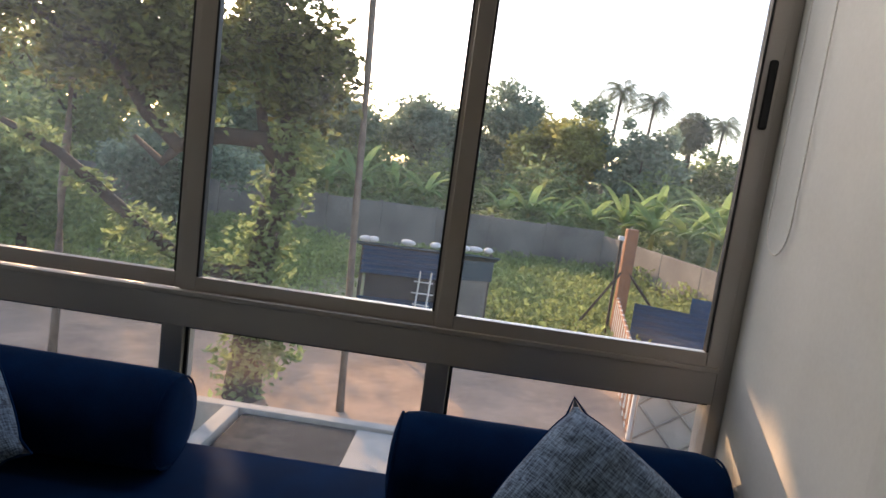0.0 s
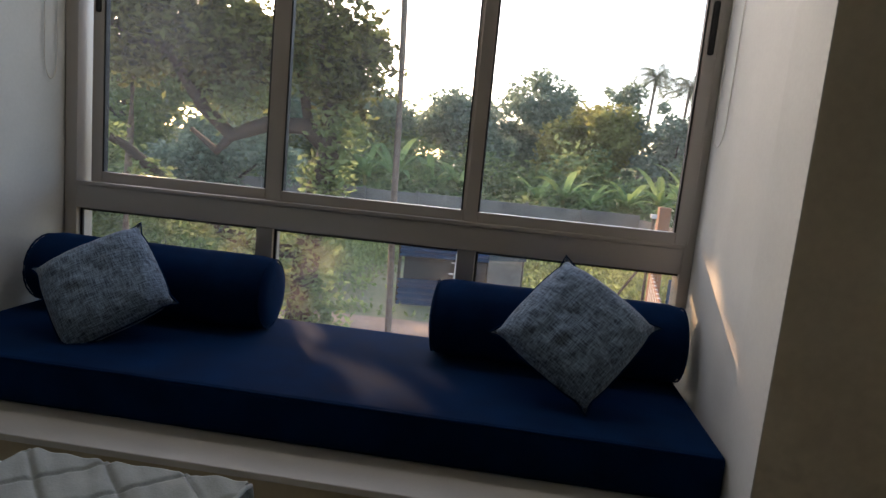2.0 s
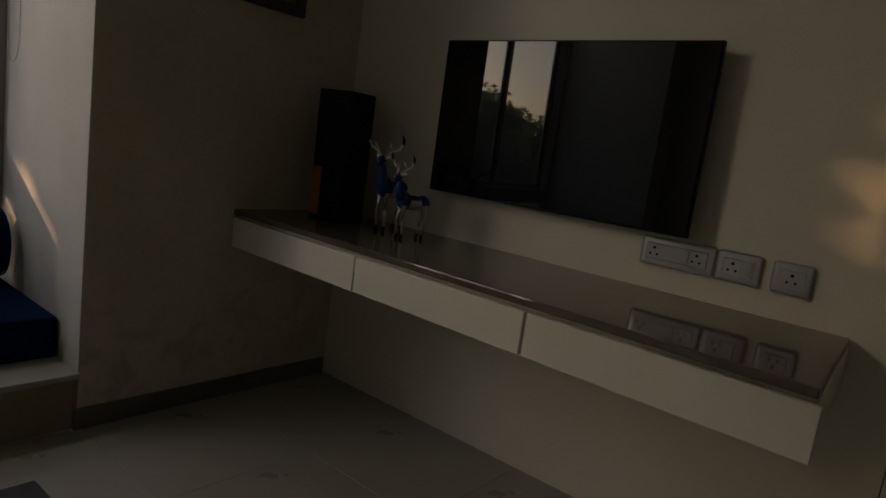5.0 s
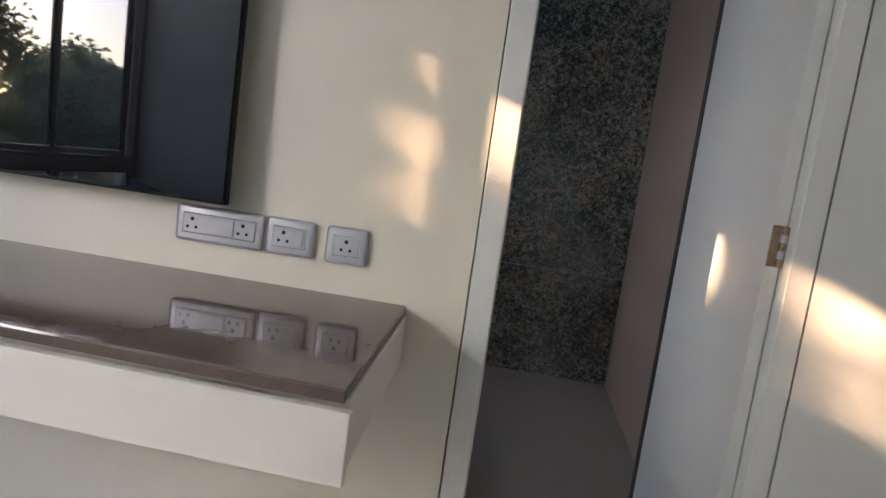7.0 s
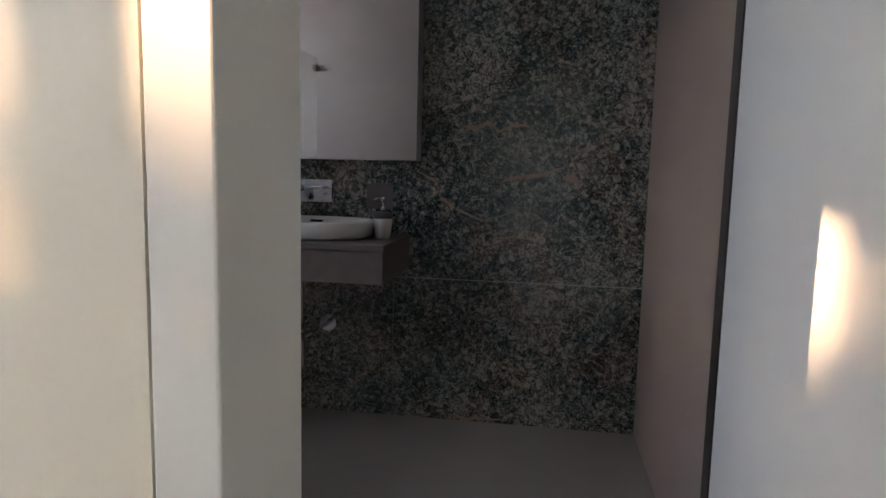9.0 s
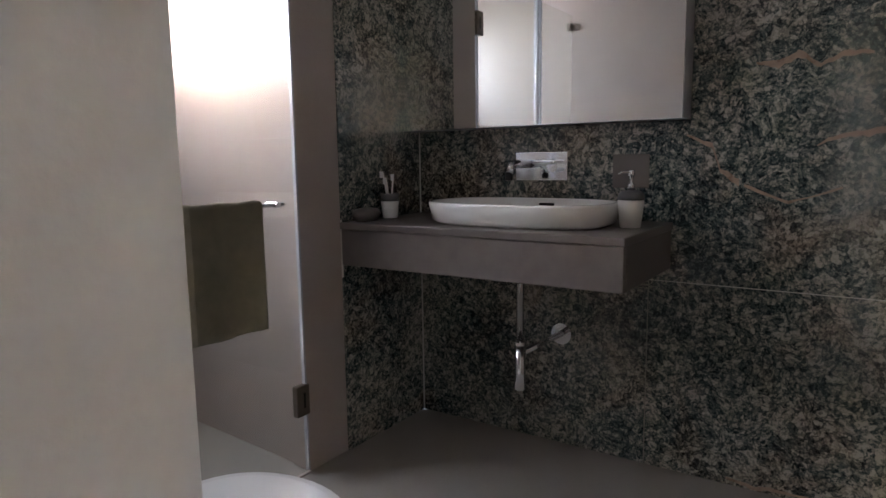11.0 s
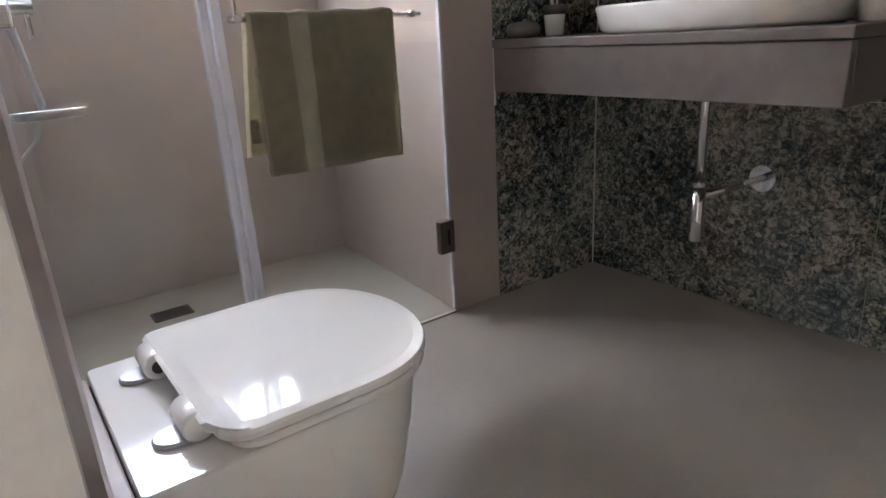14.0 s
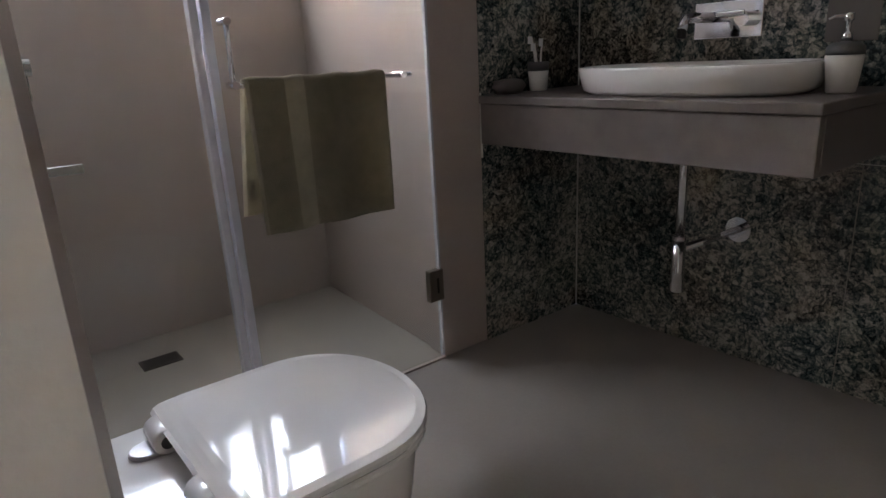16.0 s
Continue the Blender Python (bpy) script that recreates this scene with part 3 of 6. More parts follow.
def quilted(x0, x1, y0, y1, z, drop, step, lift):
    """A runner with diamond stitching that hangs over the bed's side."""
    bm = bmesh.new()
    nx = 130
    ys = [y1 - 0.012] + [y1 - 0.012 - (y1 - y0) * j / 400 for j in range(1, 401)]
    rows = []
    prof = [(y1 + 0.012, z - drop), (y1 + 0.012, z - drop * 0.5), (y1 + 0.008, z - 0.05), (y1 - 0.004, z - 0.015)] + [(y, z) for y in ys]
    for y, zz in prof:
        r = []
        for i in range(nx + 1):
            x = x0 + (x1 - x0) * i / nx
            a, b = (x + (y + (z - zz))) / step, (x - (y + (z - zz))) / step
            da, db = abs(a - round(a)), abs(b - round(b))
            h = lift * min(1.0, min(da, db) * 13) ** 0.5
            if zz >= z - 0.001:
                r.append(bm.verts.new((x, y, zz + h + 0.005 * noise.noise((x * 9, y * 9, 1)) + 0.005 * noise.noise((x * 26 + y * 20, y * 9, 4)))))
            else:
                r.append(bm.verts.new((x, y + h, zz)))
        rows.append(r)
    for a, b in zip(rows, rows[1:]):
        for i in range(nx):
            bm.faces.new((a[i], b[i], b[i + 1], a[i + 1]))
    return bm


run = thing("bed_runner", (-2.71, -1.45, 0.5), "grey velvet bed runner with diamond quilting across bed", "blanket")
part("cover", quilted(-2.965, -2.455, -2.37, -0.535, 0.505, 0.06, 0.185, 0.010), RUNNER, run, smooth=True)
for x in (-2.965, -2.455):
    part("binding", limb([(x, -2.37, 0.508), (x, -1.6, 0.509), (x, -0.56, 0.508), (x, -0.532, 0.498), (x, -0.523, 0.47), (x, -0.523, 0.445)], [0.006] * 6, 8), RUNNER, run, "dark bound edge", True)

# ---- television wall ----
tv = thing("television", (-0.03, -1.185, 1.066), "flat black television mounted on cream wall", "television")
part("body", box(-0.082, -0.058, -1.766, -0.645, 1.071, 1.7005, 0.004), BLACK, tv)
part("screen", box(-0.0852, -0.0822, -1.760, -0.651, 1.080, 1.694), SCREEN, tv, "dark glossy screen")
part("bracket", box(-0.058, 0.0, -1.40, -1.05, 1.25, 1.52, 0.003), BLACK, tv, "black wall bracket")

cab = thing("floating_cabinet", (-0.33, -1.14, 0.70), "floating cream drawer cabinet under television", "cabinet")
part("body", prism([(-0.585, -0.004), (-0.645, -2.288), (-0.002, -2.262), (-0.002, -0.004)], 0.706, 0.845, 0.002), WHITEBOARD, cab)


def front_x(y):
    return -0.597 + 0.0285 * y


for k, (y0, y1) in enumerate(((-0.006, -0.817), (-0.827, -1.550), (-1.560, -2.298))):
    d = part("drawer", prism([(front_x(y0) - 0.018, y0), (front_x(y1) - 0.018, y1), (front_x(y1) + 0.004, y1), (front_x(y0) + 0.004, y0)], 0.704, 0.832, 0.002), WHITEBOARD, cab)
top = thing("countertop", (-0.33, -1.14, 0.845), "polished brown marble top on floating cabinet", "countertop")
part("front_edge", prism([(front_x(0) - 0.0165, -0.004), (front_x(-2.28) - 0.0185, -2.285), (front_x(-2.28) - 0.0145, -2.285), (front_x(0) - 0.0125, -0.004)], 0.8475, 0.868, 0.0015), STONETOP, top, "rounded polished front edge")
part("slab", prism([(front_x(0) - 0.012, -0.003), (front_x(-2.28) - 0.014, -2.286), (-0.002, -2.258), (-0.002, -0.003)], 0.8455, 0.870, 0.003), STONETOP, top)


def socket_plate(y0, y1, groups, switch=()):
    """A silver plate with three-pin outlets at the given offsets."""
    z0, z1 = 0.954, 1.054
    s = thing("socket_plate", (0, (y0 + y1) / 2, z0), "silver wall socket plate above marble countertop", "socket", "sockets by the television")
    part("plate", box(-0.013, 0.0, y1, y0, z0, z1, 0.0115, 4), SILVER, s, smooth=True)
    # Chrome ring that puts a highlight round the inset panel.
    part("trim_line", box(-0.0138, -0.012, y1 + 0.020, y0 - 0.020, z0 + 0.022, z1 - 0.022, 0.0008, 1), CHROME, s, "chrome ring standing in for edge highlight")
    part("inner_frame", box(-0.016, -0.011, y1 + 0.0225, y0 - 0.0225, z0 + 0.0245, z1 - 0.0245, 0.001, 1), SILVER, s)
    for g in groups:
        for dy, dz, r in ((0, 0.012, 0.0056), (-0.012, -0.010, 0.0044), (0.012, -0.010, 0.0044)):
            c = (-0.0165, g + dy, (z0 + z1) / 2 + dz)
            part("pin_hole", tube(c, (-0.0155, c[1], c[2]), r, n=10), DARKHOLE, s)
    for a, b in switch:
        part("rocker", box(-0.021, -0.015, b, a, z0 + 0.028, z1 - 0.028, 0.003), SILVER, s)
    return s


socket_plate(-1.597, -1.846, (-1.645, -1.79), ((-1.69, -1.765),))
socket_plate(-1.853, -1.990, (-1.905,), ((-1.93, -1.96),))
socket_plate(-2.022, -2.136, (-2.079,))

spk = thing("speaker", (-0.31, -0.27, 0.87), "tall black tower speaker standing on countertop", "speaker")
part("cabinet", prism([(-0.345, -0.17), (-0.312, -0.345), (-0.14, -0.315), (-0.173, -0.14)], 0.8705, 1.44, 0.006), BLACK, spk)
part("side_panel", prism([(-0.3475, -0.172), (-0.3375, -0.225), (-0.330, -0.224), (-0.340, -0.171)], 0.885, 1.10, 0.001), SPKWOOD, spk, "orange veneer lower panel")

pic = thing("picture", (-0.58, 0.0, 1.73), "dark framed picture hung on cream wall", "picture")
for a in (box(-0.835, -0.355, -0.03, 0.0, 1.735, 1.78, 0.004), box(-0.835, -0.355, -0.03, 0.0, 2.16, 2.205, 0.004),
          box(-0.835, -0.79, -0.03, 0.0, 1.78, 2.16, 0.004), box(-0.40, -0.355, -0.03, 0.0, 1.78, 2.16, 0.004)):
    part("frame", a, EDGE, pic)
PICT = mat("painted_canvas", (0.30, 0.26, 0.10), 0.8, c2=(0.06, 0.055, 0.03), scale=14, grain=60)
part("canvas", box(-0.79, -0.40, -0.014, -0.002, 1.78, 2.16), PICT, pic, "mottled olive canvas")

# ---- bathroom door ----
door = thing("door_1", (0.06, -3.19, 0.0), "white painted door standing open into bathroom", "door")
tagged(door, kind="structure")
leaf = part("leaf", box(0.05, 0.7295, -3.186, -3.150, 0.01, 2.08, 0.002), DOORPAINT, door)
edge = part("leaf_edge", box(0.730, 0.766, -3.187, -3.1475, 0.01, 2.08), EDGE, door, "dark unpainted edge")
swing = Matrix.Translation((0.05, -3.186, 0)) @ Matrix.Rotation(radians(4.0), 4, "Z") @ Matrix.Translation((-0.05, 3.186, 0))
for q in (leaf, edge):
    q.data.transform(swing)
hg = part("hinge", box(0.0460, 0.0498, -3.186, -3.151, 1.112, 1.218, 0.001), BRASS, door, "worn brass hinge")
for k in range(5):
    part("knuckle", tube((0.043, -3.181, 1.114 + k * 0.0208), (0.043, -3.181, 1.133 + k * 0.0208), 0.0095, n=14), SILVER if k % 2 else BRASS, hg)

# ---- bathroom shell ----
XM, YN, YS, XD, XS = 2.475, -1.05, -0.06, 0.552, 0.50
structure("floor_bathroom", box(0.0, 2.6, -3.35, 0.0, -0.25, -0.002), BFLOOR, "taupe matt bathroom floor")
structure("wall_mirror", box(XM, XM + 0.12, -3.35, YN, 0.0, H), GRANITE, "polished green granite wall")
structure("wall_granite_return", box(1.963, XM, YN, YN + 0.1, 0.0, H), GRANITE)
structure("wall_right_bathroom", box(0.12, XM, -3.35, -3.232, 0.0, H), PINK, "rosy taupe tiled wall")
structure("wall_pier", prism([(1.755, -1.045), (1.962, -1.045), (1.962, -0.95), (1.763, -0.95)], 0.0, H), BTILE)
structure("wall_shower_right", prism([(1.772, -0.95), (1.93, -0.95), (1.98, -0.0), (1.836, -0.0)], 0.0, H), BTILE)
structure("wall_shower_left", prism([(0.12, -2.198), (0.525, -2.198), (0.540, -2.16), (XD, -1.96), (XD, -1.03), (XS, -1.03), (XS, YS), (0.12, YS)], 0.0, H), BTILE, "taupe tiled wall behind toilet")
bm = box(0.12, 2.0, YS, 0.12, 0.0, 1.515)
box(0.12, 2.0, YS, 0.12, 2.15, H, bm=bm)
structure("wall_shower_back", bm, BTILE)
structure("ceiling_bathroom", box(0.12, 2.6, -3.35, 0.15, 2.5, 2.62), CEIL)
structure("wall_duct_side", prism([(0.12, -2.214), (0.525, -2.214), (0.527, -2.1985), (0.12, -2.1985)], 0.0, 2.5), DUCTPLASTER, "pale plastered side of duct")

VEIN = mat("rusty_vein", (0.42, 0.30, 0.22), 0.3, c2=(0.24, 0.17, 0.13), scale=30, grain=80, bump=0)
JOINT = mat("pale_joint_filler", (0.58, 0.57, 0.53), 0.7)


def vein(pts, widths):
    """A mineral streak inlaid in the granite wall, as a ragged ribbon."""
    bm = bmesh.new()
    rows = []
    for i in range(len(pts) - 1):
        for k in range(6):
            u = k / 6
            y, z = pts[i][0] + (pts[i + 1][0] - pts[i][0]) * u, pts[i][1] + (pts[i + 1][1] - pts[i][1]) * u
            w = (widths[i] + (widths[i + 1] - widths[i]) * u) * (1 + 0.6 * noise.noise((y * 60, z * 60, 3)))
            j = 0.008 * noise.noise((y * 40, z * 40, 9))
            rows.append((bm.verts.new((XM - 0.0006, y, z + j + w)), bm.verts.new((XM - 0.0006, y, z + j - w))))
    for a, b in zip(rows, rows[1:]):
        bm.faces.new((a[0], a[1], b[1], b[0]))
    part("vein", bm, VEIN, bpy.data.objects["wall_mirror"], "rusty mineral vein")


vein([(-2.378, 1.430), (-2.442, 1.420), (-2.494, 1.444), (-2.556, 1.410), (-2.612, 1.432), (-2.704, 1.433)], [0.004, 0.012, 0.010, 0.007, 0.010, 0.003])
vein([(-2.174, 1.209), (-2.256, 1.173), (-2.285, 1.095), (-2.356, 1.04)], [0.003, 0.009, 0.008, 0.014])
vein([(-2.56, 1.17), (-2.641, 1.196), (-2.742, 1.207), (-2.881, 1.255)], [0.003, 0.008, 0.010, 0.004])
vein([(-2.347, 0.022), (-2.426, 0.012), (-2.512, 0.018), (-2.637, 0.022)], [0.004, 0.008, 0.006, 0.003])
vein([(-2.85, 1.20), (-2.905, 1.195), (-2.93, 1.17)], [0.006, 0.022, 0.006])
vein([(-2.36, 1.04), (-2.49, 0.988), (-2.664, 1.043)], [0.006, 0.004, 0.003])
gw, gr = bpy.data.objects["wall_mirror"], bpy.data.objects["wall_granite_return"]
part("joint", box(XM - 0.004, XM + 0.001, YN - 0.004, YN + 0.001, 0.0, 1.262), JOINT, gw, "pale filled corner joint")
part("joint", box(XM - 0.0012, XM + 0.001, -3.23, YN - 0.005, 0.700, 0.7025), JOINT, gw)
part("joint", box(XM - 0.0012, XM + 0.001, -2.062, -2.059, 0.0, 0.70), GROUT, gw)
part("joint", box(1.957, 1.9628, YN - 0.0045, YN + 0.001, 0.70, 0.92), JOINT, gr)

# ---- shower window ----
sw = thing("window_2", (1.2, 0.06, 1.515), "high white bathroom window with bright frosted panes", "window")
tagged(sw, kind="structure")
for a in (box(0.585, 1.836, 0.03, 0.08, 1.516, 1.57, 0.004), box(0.585, 1.836, 0.03, 0.08, 2.09, 2.15, 0.004), box(0.585, 0.66, 0.03, 0.08, 1.57, 2.09, 0.004),
          box(1.72, 1.836, 0.03, 0.08, 1.57, 2.09, 0.004), box(1.2, 1.25, 0.03, 0.08, 1.57, 2.09, 0.004)):
    part("window_frame", a, FROST, sw)
for a, b in ((0.66, 1.2), (1.25, 1.72)):
    part("pane", box(a, b, 0.05, 0.056, 1.57, 2.09), FROSTGLASS, sw, "frosted pane")
part("latch", box(1.02, 1.16, 0.0, 0.03, 1.575, 1.59, 0.003), CHROME, sw)

# ---- vanity ----
van = thing("vanity_counter", (2.2, -1.6, 0.75), "floating brown-grey stone vanity counter", "vanity")
part("top", box(1.951, XM - 0.001, -2.140, YN - 0.001, 0.885, 0.912, 0.004), VANITY, van)
part("apron", box(1.958, 1.985, -2.135, YN - 0.001, 0.748, 0.885, 0.003), VANITY, van)
part("apron", box(1.985, XM - 0.001, -2.135, -2.11, 0.748, 0.885, 0.003), VANITY, van)
mc = thing("mirror_cabinet", (2.42, -1.6, 1.26), "wide frameless mirror on granite wall", "mirror")
part("carcass", box(2.365, XM - 0.001, -2.185, YN - 0.002, 1.262, 2.2, 0.002), SILVER, mc)
part("mirror", box(2.359, 2.3645, -2.185, YN - 0.002, 1.262, 2.2), MIRROR, mc)



def rounded_d(x0, x1, yc, hw, n=22, corner=0.03):
    """A plan outline with a straight back and a rounded nose towards +x."""
    arc = [(corner * (1 - math.cos(math.pi * i / 10)), corner * (1 - math.sin(math.pi * i / 10))) for i in range(6)]
    pts = [(x0 + a, yc - hw + b) for a, b in arc]
    k = x1 - (x1 - x0) * 0.50
    for i in range(n + 1):
        a = -math.pi / 2 + math.pi * i / n
        pts.append((k + (x1 - k) * max(0.0, math.cos(a)) ** 0.8, yc + hw * math.sin(a)))
    pts += [(x0 + a, yc + hw - b) for a, b in reversed(arc)]
    return pts


def loft(outlines, close_top=True):
    """A skin through plan outlines at rising heights: (points, z)."""
    bm = bmesh.new()
    rings = [[bm.verts.new((x, y, z)) for x, y in pts] for pts, z in outlines]
    for a, b in zip(rings, rings[1:]):
        for i in range(len(a)):
            bm.faces.new((a[i], a[(i + 1) % len(a)], b[(i + 1) % len(a)], b[i]))
    bm.faces.new(rings[0][::-1])
    if close_top:
        bm.faces.new(rings[-1])
    return bm


def shrink(pts, d):
    cx, cy = sum(p[0] for p in pts) / len(pts), sum(p[1] for p in pts) / len(pts)
    return [(cx + (x - cx) * (1 - d), cy + (y - cy) * (1 - d)) for x, y in pts]


# toilet
YT = -1.758
wc = thing("toilet", (0.8, YT, 0.0), "white ceramic wall-hung toilet with closed lid", "toilet")
body = [(rounded_d(0.578, 0.955, YT, 0.150, corner=0.01), 0.065), (rounded_d(0.578, 0.995, YT, 0.172, corner=0.01), 0.095), (rounded_d(0.578, 1.04, YT, 0.194, corner=0.01), 0.20),
        (rounded_d(0.578, 1.062, YT, 0.212, corner=0.01), 0.32), (rounded_d(0.578, 1.078, YT, 0.210, corner=0.01), 0.415), (shrink(rounded_d(0.578, 1.078, YT, 0.210, corner=0.01), 0.01), 0.425)]
bowl = part("bowl", loft(body), CERAMIC, wc, smooth=True)
for q in bowl.data.polygons:
    q.use_smooth = abs(q.normal.z) < 0.3
part("mounting_panel", box(XD - 0.001, 0.5750, YT - 0.199, YT + 0.199, 0.0, 0.416, 0.004), BTILE, wc, "taupe stone mounting panel")
# Black strip drawn for the shadow between bowl and panel.
part("shadow_gap", box(0.5750, 0.5785, YT - 0.194, YT + 0.194, 0.08, 0.402), RUBBER, wc, "black strip for shadow gap at wall")
o = rounded_d(0.700, 1.088, YT, 0.213, corner=0.045)
part("seat", loft([(shrink(o, 0.02), 0.427), (o, 0.430), (o, 0.438), (shrink(o, 0.015), 0.441)]), CERAMIC, wc, smooth=False)
o = rounded_d(0.684, 1.093, YT, 0.216, corner=0.048)
ld = part("lid", loft([(shrink(o, 0.015), 0.444), (o, 0.448), (o, 0.456), (shrink(o, 0.012), 0.461), (shrink(o, 0.10), 0.463)]), CERAMIC, wc)
bm = bmesh.new()
rim = ((0.675, 0.455, 0.168), (0.670, 0.469, 0.166), (0.677, 0.473, 0.174), (0.690, 0.4685, 0.192), (0.704, 0.4650, 0.203), (0.722, 0.4625, 0.209), (0.722, 0.455, 0.209))
rows = [[bm.verts.new((x, YT + sg * w, z)) for x, z, w in rim] for sg in (-1, 1)]
for i in range(len(rim)):
    k = (i + 1) % len(rim)
    bm.faces.new((rows[0][i], rows[0][k], rows[1][k], rows[1][i]))
bm.faces.new(rows[0][::-1])
bm.faces.new(rows[1])
bmesh.ops.recalc_face_normals(bm, faces=bm.faces)
part("lid_lip", bm, CERAMIC, ld, "raised rear lip")
for s in (-1, 1):
    y = YT + s * 0.112 + 0.006
    bm = tube((0.674, y - 0.034, 0.449), (0.674, y + 0.034, 0.449), 0.0235, n=24)
    bmesh.ops.bevel(bm, geom=[e for e in bm.edges if len(e.link_faces) == 2 and {len(f.verts) for f in e.link_faces} == {4, 24}], offset=0.004, segments=2, profile=0.5, affect="EDGES")
    h = part("hinge", bm, CERAMIC, wc, smooth=True)
    e = -0.0345 * s
    part("hinge_pin", tube((0.674, y + e - 0.0015, 0.449), (0.674, y + e + 0.0015, 0.449), 0.011 if s > 0 else 0.004, n=14), GREYCUP, h, "grey pin end")
    part("hinge_cover", lathe([(0.030, 0.0), (0.031, 0.005), (0.028, 0.0085), (0.0005, 0.0092)], (0.650, y, 0.425), 32, sx=1.12, sy=0.9), SILVER, wc, "satin chrome cover disc")

# basin and the things on the vanity
ZV = 0.912


def superoval(cx, cy, a, b, p=2.7, n=48):
    pts = []
    for i in range(n):
        t = 2 * math.pi * i / n
        c, s = math.cos(t), math.sin(t)
        pts.append((cx + a * math.copysign(abs(c) ** (2 / p), c), cy + b * math.copysign(abs(s) ** (2 / p), s)))
    return pts


bs = thing("basin", (2.215, -1.678, ZV), "white oval countertop basin on stone vanity", "basin")
rim = [(superoval(2.215, -1.678, 0.185, 0.312), ZV), (superoval(2.215, -1.678, 0.20, 0.331), ZV + 0.012), (superoval(2.215, -1.678, 0.212, 0.346), ZV + 0.07), (superoval(2.215, -1.678, 0.210, 0.344), ZV + 0.078),
       (superoval(2.215, -1.678, 0.200, 0.334), ZV + 0.079), (superoval(2.215, -1.678, 0.194, 0.326), ZV + 0.072), (superoval(2.215, -1.678, 0.165, 0.288), ZV + 0.02), (superoval(2.215, -1.678, 0.05, 0.100), ZV + 0.008)]
part("bowl", loft(rim), CERAMIC, bs, smooth=True)
part("overflow", box(2.39, 2.400, -1.725, -1.665, ZV + 0.052, ZV + 0.062, 0.002), DARKHOLE, bs, "dark overflow slot")

tap = thing("wall_tap", (XM, -1.630, 1.05), "chrome wall-mounted basin tap on granite", "tap")
part("plate", box(XM - 0.006, XM, -1.745, -1.525, 1.055, 1.165, 0.003, 3), CHROME, tap)
part("spout", limb([(XM, -1.580, 1.12), (XM - 0.10, -1.580, 1.12), (XM - 0.15, -1.580, 1.115), (XM - 0.165, -1.580, 1.085)], [0.016, 0.016, 0.017, 0.016], 14), CHROME, tap, smooth=True)
part("aerator", tube((XM - 0.165, -1.580, 1.088), (XM - 0.167, -1.580, 1.06), 0.014, n=14), RUBBER, tap)
kn = part("handle_base", tube((XM, -1.700, 1.11), (XM - 0.045, -1.700, 1.11), 0.022, n=20), CHROME, tap)
part("lever", box(XM - 0.055, XM - 0.043, -1.712, -1.620, 1.118, 1.134, 0.004), CHROME, kn)

sd = thing("soap_dispenser", (2.235, -2.064, ZV), "white soap dispenser with grey collar and steel pump", "dispenser")
part("bottle", lathe([(0.030, 0.0), (0.033, 0.004), (0.042, 0.085), (0.041, 0.09)], (2.235, -2.064, ZV), 26), WHITEPL, sd, smooth=True)
part("collar", lathe([(0.0425, 0.0), (0.041, 0.018), (0.030, 0.028), (0.012, 0.031)], (2.235, -2.064, ZV + 0.09), 26), GREYCUP, sd, smooth=True)
pm = part("pump", lathe([(0.012, 0.0), (0.012, 0.02), (0.006, 0.022), (0.006, 0.045), (0.011, 0.047), (0.011, 0.062), (0.008, 0.064)], (2.235, -2.064, ZV + 0.121), 16), CHROME, sd, smooth=True)
part("nozzle", limb([(2.235, -2.064, ZV + 0.178), (2.215, -2.039, ZV + 0.178), (2.208, -2.029, ZV + 0.172)], [0.005, 0.004, 0.003], 8), CHROME, pm)

cup = thing("toothbrush_cup", (2.19, -1.105, ZV), "white cup with grey band holding toothbrushes", "cup")
part("body", lathe([(0.028, 0.0), (0.031, 0.004), (0.036, 0.068)], (2.19, -1.105, ZV), 24), WHITEPL, cup, smooth=True)
part("band", lathe([(0.0365, 0.0), (0.0375, 0.03), (0.033, 0.031), (0.031, 0.01)], (2.19, -1.105, ZV + 0.068), 24), GREYCUP, cup, smooth=True)
for dx, dy, hh, lean in ((0.01, 0.012, 0.085, 0.035), (-0.008, -0.012, 0.075, -0.02), (0.0, 0.0, 0.06, 0.018)):
    b = part("toothbrush", limb([(2.19 + dx, -1.105 + dy, ZV + 0.02), (2.19 + dx * 1.4, -1.105 + dy + lean * 0.6, ZV + 0.1 + hh * 0.4), (2.19 + dx * 1.6, -1.105 + dy + lean, ZV + 0.1 + hh)], [0.004, 0.0035, 0.003], 6), WHITEPL, cup)
    part("bristles", box(2.19 + dx * 1.6 - 0.014, 2.19 + dx * 1.6 - 0.003, -1.105 + dy + lean - 0.005, -1.105 + dy + lean + 0.005, ZV + 0.075 + hh, ZV + 0.1 + hh, 0.001), FROST, b)
dish = thing("soap_dish", (2.14, -1.085, ZV), "dark shell soap dish beside cup", "dish")
part("dish", loft([(superoval(2.05, -1.10, 0.05, 0.035, 2, 20), ZV), (superoval(2.05, -1.10, 0.07, 0.045, 2, 20), ZV + 0.025), (superoval(2.05, -1.10, 0.055, 0.035, 2, 20), ZV + 0.045), (superoval(2.05, -1.10, 0.02, 0.012, 2, 20), ZV + 0.05)]), VANITY, dish, smooth=True)
so = thing("soap_bar", (2.33, -1.25, ZV), "small brown soap bar on vanity", "soap")
part("bar", box(2.32, 2.36, -1.31, -1.25, ZV, ZV + 0.022, 0.008, 3), SPKWOOD, so)

outl = thing("wall_plate", (XM, -1.985, 1.03), "smoky clear square plate fixed to granite", "plate")
